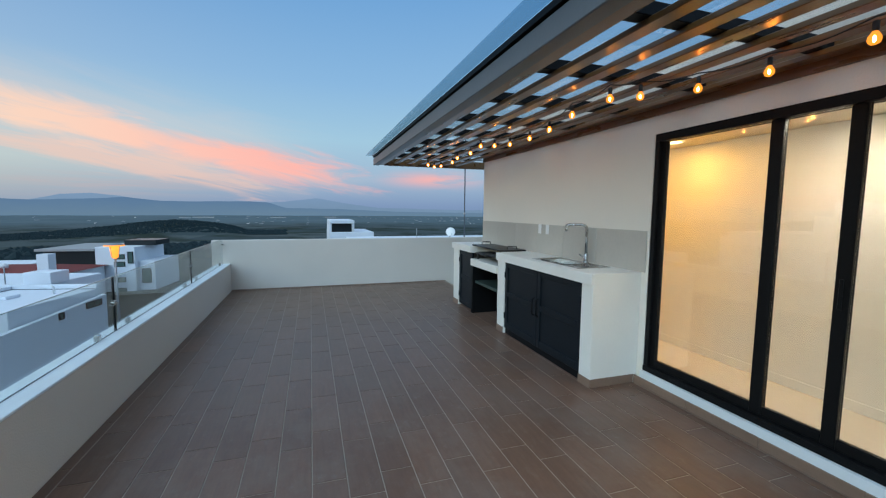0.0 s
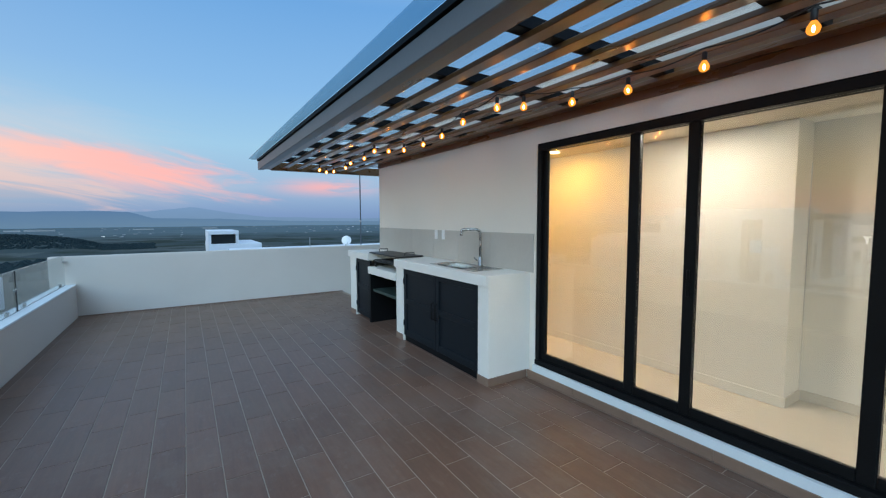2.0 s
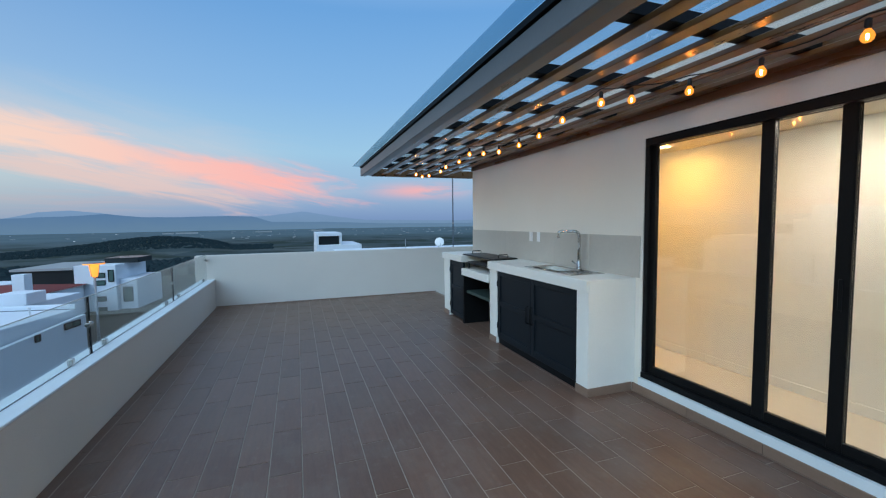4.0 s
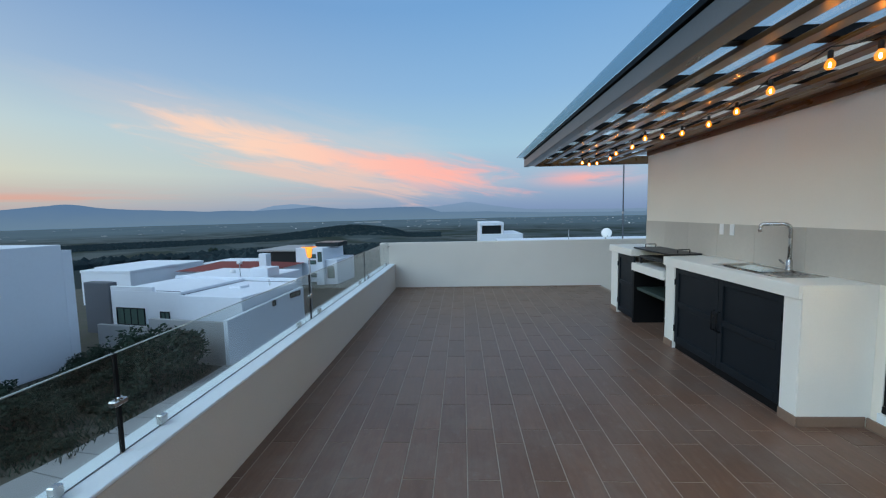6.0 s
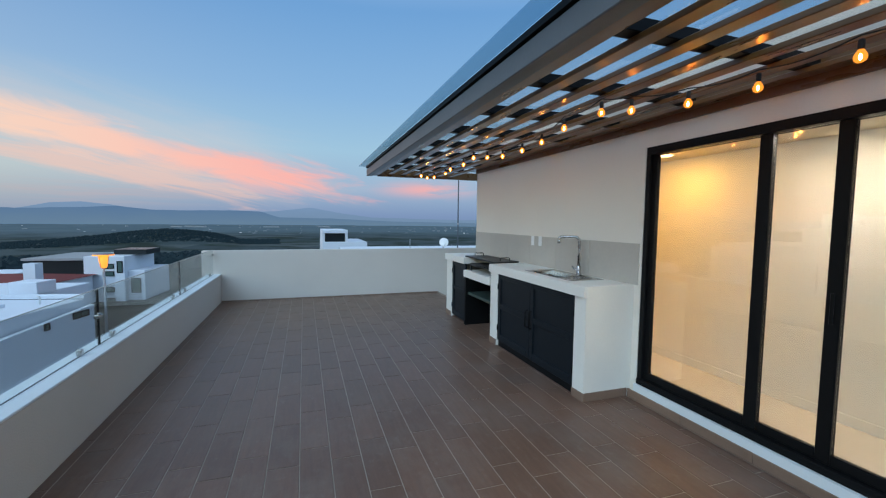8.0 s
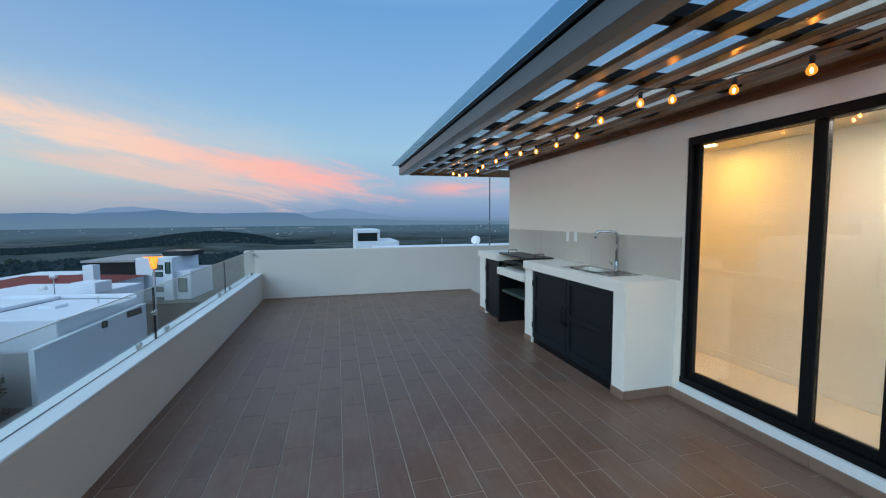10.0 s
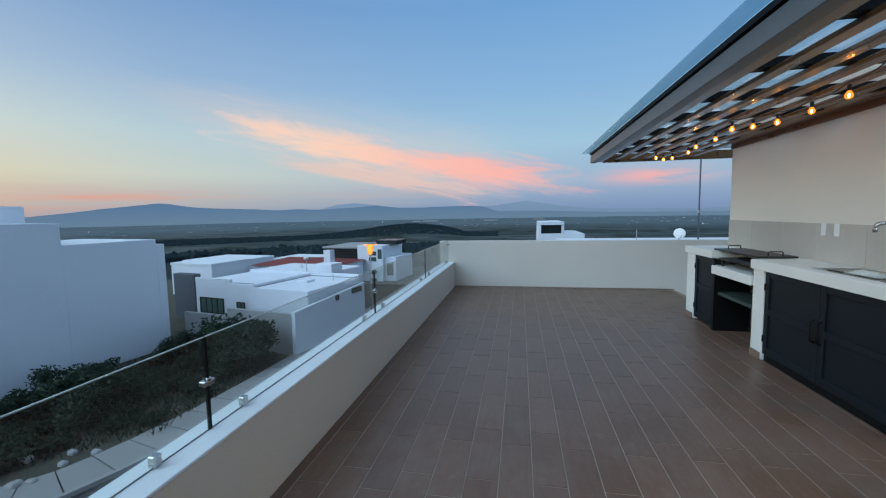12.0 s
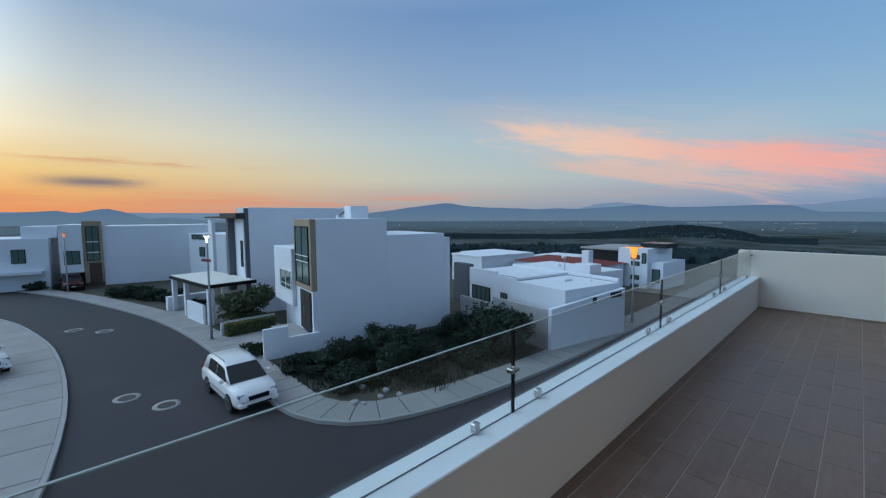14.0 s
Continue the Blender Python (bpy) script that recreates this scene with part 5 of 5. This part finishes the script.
part("bracket", B(-0.06, 0.06, -0.094, -0.06, -0.04, 0.04), "galv", sign)


# ---- cars ----
def loft(bm, sections):
    """Closed skin through rings of equal length."""
    rings = [[bm.verts.new(p) for p in s] for s in sections]
    n = len(rings[0])
    for a, b in zip(rings, rings[1:]):
        for i in range(n):
            bm.faces.new((a[i], a[(i + 1) % n], b[(i + 1) % n], b[i])).smooth = True
    bm.faces.new(rings[0][::-1])
    bm.faces.new(rings[-1])
    return bm


def suv(at, paint, label, name="car"):
    car = thing(name, label, "car", at)
    half = 0.90
    # lower body: length along x, nose at +x
    stations = [(-2.28, 0.55, 0.82, 0.80), (-2.22, 0.34, 1.02, 0.88), (-1.2, 0.30, 1.06, 0.90), (0.75, 0.30, 1.06, 0.90), (1.45, 0.30, 1.03, 0.89), (1.85, 0.30, 0.97, 0.87), (2.08, 0.32, 0.89, 0.82), (2.21, 0.36, 0.79, 0.74), (2.28, 0.44, 0.68, 0.60)]
    secs = []
    for x, z0, z1, w in stations:
        secs.append([(x, -w * 0.94, z0), (x, -w, z0 + 0.14), (x, -w, z1 - 0.16), (x, -w * 0.90, z1), (x, -w * 0.4, z1 + 0.025), (x, w * 0.4, z1 + 0.025), (x, w * 0.90, z1), (x, w, z1 - 0.16), (x, w, z0 + 0.14), (x, w * 0.94, z0)])
    body = part("body", loft(bmesh.new(), secs), paint, car)
    cab = []
    for x, z, w in ((-2.18, 1.04, 0.80), (-1.95, 1.58, 0.66), (-1.75, 1.67, 0.64), (-0.5, 1.72, 0.66), (0.10, 1.69, 0.66), (0.36, 1.61, 0.68), (0.80, 1.34, 0.745), (1.28, 1.05, 0.81)):
        cab.append([(x, -0.80, 1.03), (x, -w, z - 0.03), (x, -w * 0.7, z), (x, w * 0.7, z), (x, w, z - 0.03), (x, 0.80, 1.03)])
    part("cabin", loft(bmesh.new(), cab), paint, car)
    def quad(pts, d):
        bm = bmesh.new()
        a = [bm.verts.new(p) for p in pts]
        b = [bm.verts.new((p[0] + d[0], p[1] + d[1], p[2] + d[2])) for p in pts]
        n = len(pts)
        bm.faces.new(a)
        bm.faces.new(b[::-1])
        for i in range(n):
            bm.faces.new((a[i], a[(i + 1) % n], b[(i + 1) % n], b[i]))
        return bm
    part("windscreen", quad([(0.40, -0.63, 1.585), (0.80, -0.70, 1.345), (1.25, -0.755, 1.075), (1.25, 0.755, 1.075), (0.80, 0.70, 1.345), (0.40, 0.63, 1.585)], (0.012, 0, 0.016)), "carglass", car, "dark tinted windscreen")
    part("rear_window", quad([(-1.98, -0.55, 1.52), (-2.15, -0.66, 1.12), (-2.15, 0.66, 1.12), (-1.98, 0.55, 1.52)], (-0.016, 0, 0.006)), "carglass", car)
    for s in (-1, 1):
        part("side_window", quad([(0.42, s * 0.69, 1.52), (0.92, s * 0.80, 1.09), (-0.35, s * 0.805, 1.09), (-0.35, s * 0.68, 1.58)], (0, s * 0.014, 0.004)), "carglass", car)
        part("side_window", quad([(-0.45, s * 0.68, 1.58), (-0.45, s * 0.805, 1.09), (-1.45, s * 0.805, 1.09), (-1.45, s * 0.67, 1.56)], (0, s * 0.014, 0.004)), "carglass", car)
        part("mirror", B(0.72, 0.90, s * 0.98 - 0.09, s * 0.98 + 0.09, 1.08, 1.22, bevel=0.03, seg=2), paint, car)
        part("roof_rail", tube(bmesh.new(), [(-1.7, s * 0.58, 1.66), (-1.6, s * 0.58, 1.73), (-0.1, s * 0.58, 1.76), (0.05, s * 0.58, 1.69)], 0.018), "galv", car)
        part("headlight", B(1.90, 2.175, s * 0.65 - 0.14, s * 0.65 + 0.14, 0.72, 0.86, bevel=0.03, seg=2), "lens", car, "clear headlight")
        part("tail_light", B(-2.29, -2.2, s * 0.78 - 0.07, s * 0.78 + 0.07, 0.78, 1.1, bevel=0.02), "redroof", car, "red tail light")
        part("door_trim", B(-1.3, 1.2, s * 0.902 - 0.012, s * 0.902 + 0.012, 0.58, 0.63), "galv", car)
    part("grille", B(2.17, 2.294, -0.42, 0.42, 0.585, 0.775, bevel=0.03), "dark", car, "dark radiator grille")
    part("bumper", B(2.05, 2.31, -0.80, 0.80, 0.36, 0.54, bevel=0.05, seg=2), paint, car)
    part("lower_grille", B(2.2, 2.318, -0.5, 0.5, 0.39, 0.46), "dark", car)
    part("number_plate", B(2.311, 2.322, -0.16, 0.16, 0.48, 0.56), "plastic", car)
    for x in (-1.36, 1.33):
        for s in (-1, 1):
            def wheel(prof):
                bm = lathe(bmesh.new(), prof, n=20)
                bmesh.ops.transform(bm, matrix=pose(x, s * 0.80, 0.345, 90 * -s, 0, 0), verts=bm.verts[:])
                return bm
            part("wheel_arch", wheel([(0.41, 0.06), (0.41, 0.112), (0.36, 0.113)]), "tyre", car, "dark wheel arch")
            w = part("wheel", wheel([(0.25, -0.12), (0.34, -0.10), (0.345, 0.0), (0.34, 0.10), (0.22, 0.125)]), "tyre", car)
            part("rim", wheel([(0.215, 0.122), (0.20, 0.128), (0.07, 0.10), (0.05, 0.122)]), "galv", w, "alloy rim")
    return car


suv((-19.5, 5.98, STREET, 0, 0, 1), "carwhite", "white sport utility car parked at the kerb, lights off", "car")
suv((-61.4, 2.3, G0 + 0.0, 0, 0, 0), "carred", "dark red car parked under a house across the bend", "car")
suv((-31.8, -2.9, G0 + 0.09, 0, 0, 20), "carwhite", "white car parked at the inner bend", "car")


# ---- shrubs and trees ----
def leafy(bm, rng, centre, radii, count, size):
    for _ in range(count):
        while True:
            p = Vector((rng.uniform(-1, 1), rng.uniform(-1, 1), rng.uniform(-1, 1)))
            if 0.25 < p.length < 1:
                break
        k = 0.75 + 0.5 * noise.noise(p * 1.7 + Vector(centre))
        q = Vector(centre) + Vector((p.x * radii[0], p.y * radii[1], p.z * radii[2])) * k
        u = Vector((rng.gauss(0, 1), rng.gauss(0, 1), rng.gauss(0, 0.7))).normalized()
        v = u.cross(Vector((rng.gauss(0, 1), rng.gauss(0, 1), rng.gauss(0, 1)))).normalized()
        s = size * rng.uniform(0.6, 1.4)
        bm.faces.new([bm.verts.new(q + u * s * a + v * s * 0.45 * b) for a, b in ((-1, 0), (0, 1), (1, 0), (0, -1))])


def shrub(name, label, category, seed, height, spread, leaf, mat="leaf", count=900):
    rng = random.Random(seed)
    sh = thing(name, label, category)
    bm = bmesh.new()
    tips = []
    for i in range(6):
        a = rng.uniform(0, 6.28)
        tip = (spread * 0.62 * math.cos(a) * rng.uniform(0.3, 1), spread * 0.62 * math.sin(a) * rng.uniform(0.3, 1), height * rng.uniform(0.5, 0.85))
        tube(bm, [(0, 0, 0), (tip[0] * 0.3, tip[1] * 0.3, tip[2] * 0.5), tip], 0.03, 5)
        tips.append(tip)
    part("stems", bm, "bark", sh)
    bm = bmesh.new()
    for tip in tips + [(0, 0, height * 0.45)]:
        leafy(bm, rng, tip, (spread * 0.48, spread * 0.48, height * 0.30), count // 7, leaf)
    leafy(bm, rng, (0, 0, height * 0.25), (spread * 0.8, spread * 0.8, height * 0.25), count // 4, leaf)
    part("foliage", bm, mat, sh)
    return sh


rng = random.Random(11)
kinds = [shrub("shrub", "dark green wild shrub in the empty lot", "shrub", s, h, w, 0.085, "leaf", 1300) for s, h, w in ((1, 1.15, 1.2), (2, 0.75, 1.1), (3, 1.65, 1.25), (4, 0.5, 0.95))]
spots = []
while len(spots) < 52:
    x, y = rng.uniform(-21.3, -13.4), rng.uniform(8.6, 20.2)
    left = -22.0 + 0.12 * (y - 11)
    right = -13.3 - 0.0 * y if y > 12 else -14.2 - (12 - y) * 0.85
    if left + 0.9 < x < right - 0.9 and all(math.hypot(x - a, y - b) > 0.8 for a, b in spots):
        spots.append((x, y))
for i, (x, y) in enumerate(spots):
    low = y < 11 or x > -15.5
    k = kinds[(1, 3)[i % 2] if low else i % 4]
    s = rng.uniform(0.6, 0.95)
    c = copy_thing(k, pose(x, y, G0 - 0.02, 0, 0, rng.uniform(0, 360)) @ Matrix.Scale(s, 4))
    tagged(c, group="lot shrubs")
for k, (x, y) in zip(kinds, ((-19.6, 12.6), (-17.5, 10.2), (-14.9, 18.9), (-16.4, 9.6))):
    k.location = (x, y, G0 - 0.02)
    tagged(k, group="lot shrubs")
for x, y, s in ((-15.9, 19.6, 1.55), (-14.6, 19.3, 1.5), (-13.7, 18.9, 1.15), (-15.2, 18.6, 1.2), (-14.2, 17.9, 1.0), (-18.3, 13.6, 1.1), (-20.3, 14.2, 0.9)):
    c = copy_thing(kinds[2], pose(x, y, G0 - 0.02, 0, 0, 90 * x) @ Matrix.Scale(s, 4))
bm = bmesh.new()
for _ in range(5200):
    x, y = rng.uniform(-22, -13), rng.uniform(8.3, 20.5)
    left = -22.0 + 0.12 * (y - 11)
    right = -13.2 if y > 12 else -13.9 - (12 - y) * 0.85
    if left + 0.2 < x < right:
        a, hgt = rng.uniform(0, 6.28), rng.uniform(0.12, 0.45)
        w = 0.03
        bm.faces.new([bm.verts.new(p) for p in ((x - w * math.cos(a), y - w * math.sin(a), G0), (x + w * math.cos(a), y + w * math.sin(a), G0), (x + 0.15 * math.sin(a), y + 0.15 * math.cos(a), G0 + hgt))])
solid("weeds", bm, "leaf", "dry dark weeds covering the empty lot", "weeds", "", "stuff")
rocks = bmesh.new()
for _ in range(9):
    x, y, s = rng.uniform(-17, -14.2), rng.uniform(8.6, 11.0), rng.uniform(0.08, 0.2)
    box(rocks, x - s, x + s, y - s * 0.7, y + s * 0.7, G0 - 0.02, G0 + s * 1.1, bevel=s * 0.3)
solid("rubble", rocks, "kerb", "pale rubble at the edge of the empty lot", "rubble", "", "stuff")

t = shrub("tree", "small leafy green tree before the carport", "tree", 21, 2.9, 2.3, 0.12, "treeleaf", 6500)
t.location = (-31.6, 10.2, G0)
for x, y, s in ((-24.3, 8.45, 0.75), (-44.5, 8.6, 1.0), (-47.5, 7.4, 1.1), (-50.5, 6.6, 1.2), (-52.0, 5.2, 0.95), (-50.6, 5.9, 0.9), (-49.0, 6.7, 0.85), (-46.2, 8.3, 0.8), (-41.0, 9.6, 0.8), (-63, -0.6, 1.0), (-61, 1.5, 0.8), (-46, 8.9, 1.0)):
    c = copy_thing(kinds[1], pose(x, y, G0, 0, 0, 40 * x) @ Matrix.Scale(s * 1.3, 4))
    tagged(c, "low dark green garden shrub by the pavement", group="garden shrubs")
planter = thing("planter_wall", "low pale plastered planter wall behind the hedge", "wall", (-29.35, 10.0, G0, 0, 0, 92))
part("wall", B(-1.8, 1.8, 0.32, 0.46, 0.0, 0.93, bevel=0.01), "housewhite", planter)
part("cap", B(-1.82, 1.82, 0.30, 0.48, 0.932, 0.97, bevel=0.008), "kerb", planter)
hedge = thing("hedge", "clipped yellow-green hedge along the driveway", "hedge", (-29.35, 10.0, G0, 0, 0, 92))
bm = bmesh.new()
hr = random.Random(5)
for _ in range(3200):
    f = hr.randrange(3)
    p = [hr.uniform(-1.7, 1.7), hr.uniform(-0.28, 0.28), hr.uniform(0.05, 0.85)]
    if f == 0:
        p[2] = hr.uniform(0.80, 0.88)
    elif f == 1:
        p[1] = hr.choice((-0.28, 0.28)) + hr.uniform(-0.03, 0.03)
    q = Vector(p)
    u = Vector((hr.gauss(0, 1), hr.gauss(0, 1), hr.gauss(0, 1))).normalized()
    v = u.orthogonal().normalized()
    bm.faces.new([bm.verts.new(q + u * 0.06 * a + v * 0.03 * b) for a, b in ((-1, 0), (0, 1), (1, 0), (0, -1))])
part("foliage", bm, "hedge", hedge)
part("core", B(-1.65, 1.65, -0.24, 0.24, 0.0, 0.80, bevel=0.05), "leaf", hedge)

# trees on the slope below the houses
tk = [shrub("tree", "dark round-crowned tree on the slope below the houses", "tree", 30 + i, 5.0, 3.0, 0.42, "leaf", 700) for i in range(3)]
tr = random.Random(3)
for i in range(60):
    az, r = tr.uniform(2, 50), tr.uniform(120, 300)
    x, y = at_az(az, r)
    m = pose(x, y, ground_height(x, y) - 0.3, 0, 0, tr.uniform(0, 360)) @ Matrix.Scale(tr.uniform(0.4, 0.7) * (0.7 + r / 600), 4)
    if i < 3:
        tk[i].matrix_basis = m
        tagged(tk[i], group="slope trees")
    else:
        tagged(copy_thing(tk[i % 3], m), group="slope trees")

# woods: countless low crowns on the slope and the hill
def woods(name, label, spans, size, seed):
    wr = random.Random(seed)
    verts, faces = [], []
    for count, a0, a1, r0, r1 in spans:
        for _ in range(count):
            az, r = wr.uniform(a0, a1), wr.uniform(r0, r1)
            x, y = at_az(az, r)
            s = size * wr.uniform(0.6, 1.3) * (0.6 + r / 900)
            z = ground_height(x, y) - 0.4 * s
            n0 = len(verts)
            for k in range(6):
                a = math.pi / 3 * k + wr.uniform(-0.3, 0.3)
                verts.append((x + s * math.cos(a) * wr.uniform(0.7, 1.2), y + s * math.sin(a) * wr.uniform(0.7, 1.2), z))
            for k in range(6):
                a = math.pi / 3 * k + wr.uniform(-0.3, 0.3)
                verts.append((x + s * 0.75 * math.cos(a), y + s * 0.75 * math.sin(a), z + s * wr.uniform(0.7, 1.1)))
            verts.append((x, y, z + s * wr.uniform(1.1, 1.5)))
            for k in range(6):
                j = (k + 1) % 6
                faces += [(n0 + k, n0 + j, n0 + 6 + j, n0 + 6 + k), (n0 + 6 + k, n0 + 6 + j, n0 + 12)]
    me = bpy.data.meshes.new(name)
    me.from_pydata(verts, [], faces)
    me.materials.append(M["scrub"])
    tagged(new(name, me), label, "woods", "", "stuff")


woods("woods", "dark scrub woods on the slope below the houses", [(7500, -8, 60, 150, 560), (2200, 4, 34, 82, 150), (3200, 0, 50, 105, 230)], 2.4, 41)
woods("hill_woods", "dark scrub covering the low hill in the valley", [(7000, 3, 48, 1040, 1275)], 1.5, 43)

# ---- floor tiles ----
TW, TL, GAP = 0.1972, 0.573, 0.006
X0 = 0.119 - 8 * TW
ti = random.Random(2)
shared, rest = {}, bmesh.new()


def tile_mesh(w, l):
    bm = B(0, w, 0, l, -0.003, 0.0, bevel=0.0012)
    return mesh("tile", bm, "tile")


# every other course is shifted by a third of a tile
for i in range(-1, 23):
    a, b = max(X0 + i * TW, PX + 0.002), min(X0 + (i + 1) * TW - GAP, WX - 0.045)
    if b - a < 0.02:
        continue
    y = (2.226, 2.405)[i % 2] - 14 * TL + ti.uniform(-0.004, 0.004)
    while y < FY:
        c, d = max(y, BY + 0.01), min(y + TL - GAP, FY - 0.011)
        if d - c > 0.02:
            if c > 0.55:
                key = (round(b - a, 3), round(d - c, 3))
                if key not in shared:
                    shared[key] = tile_mesh(*key)
                t = new("tile", shared[key])
                t.parent = floor
                t.location = (a, c, 0.0)
            else:
                box(rest, a, b, c, d, -0.003, 0.0)
        y += TL
tagged(part("tiles", rest, "tile", floor, "brown wood-look tiles behind"), kind="stuff")
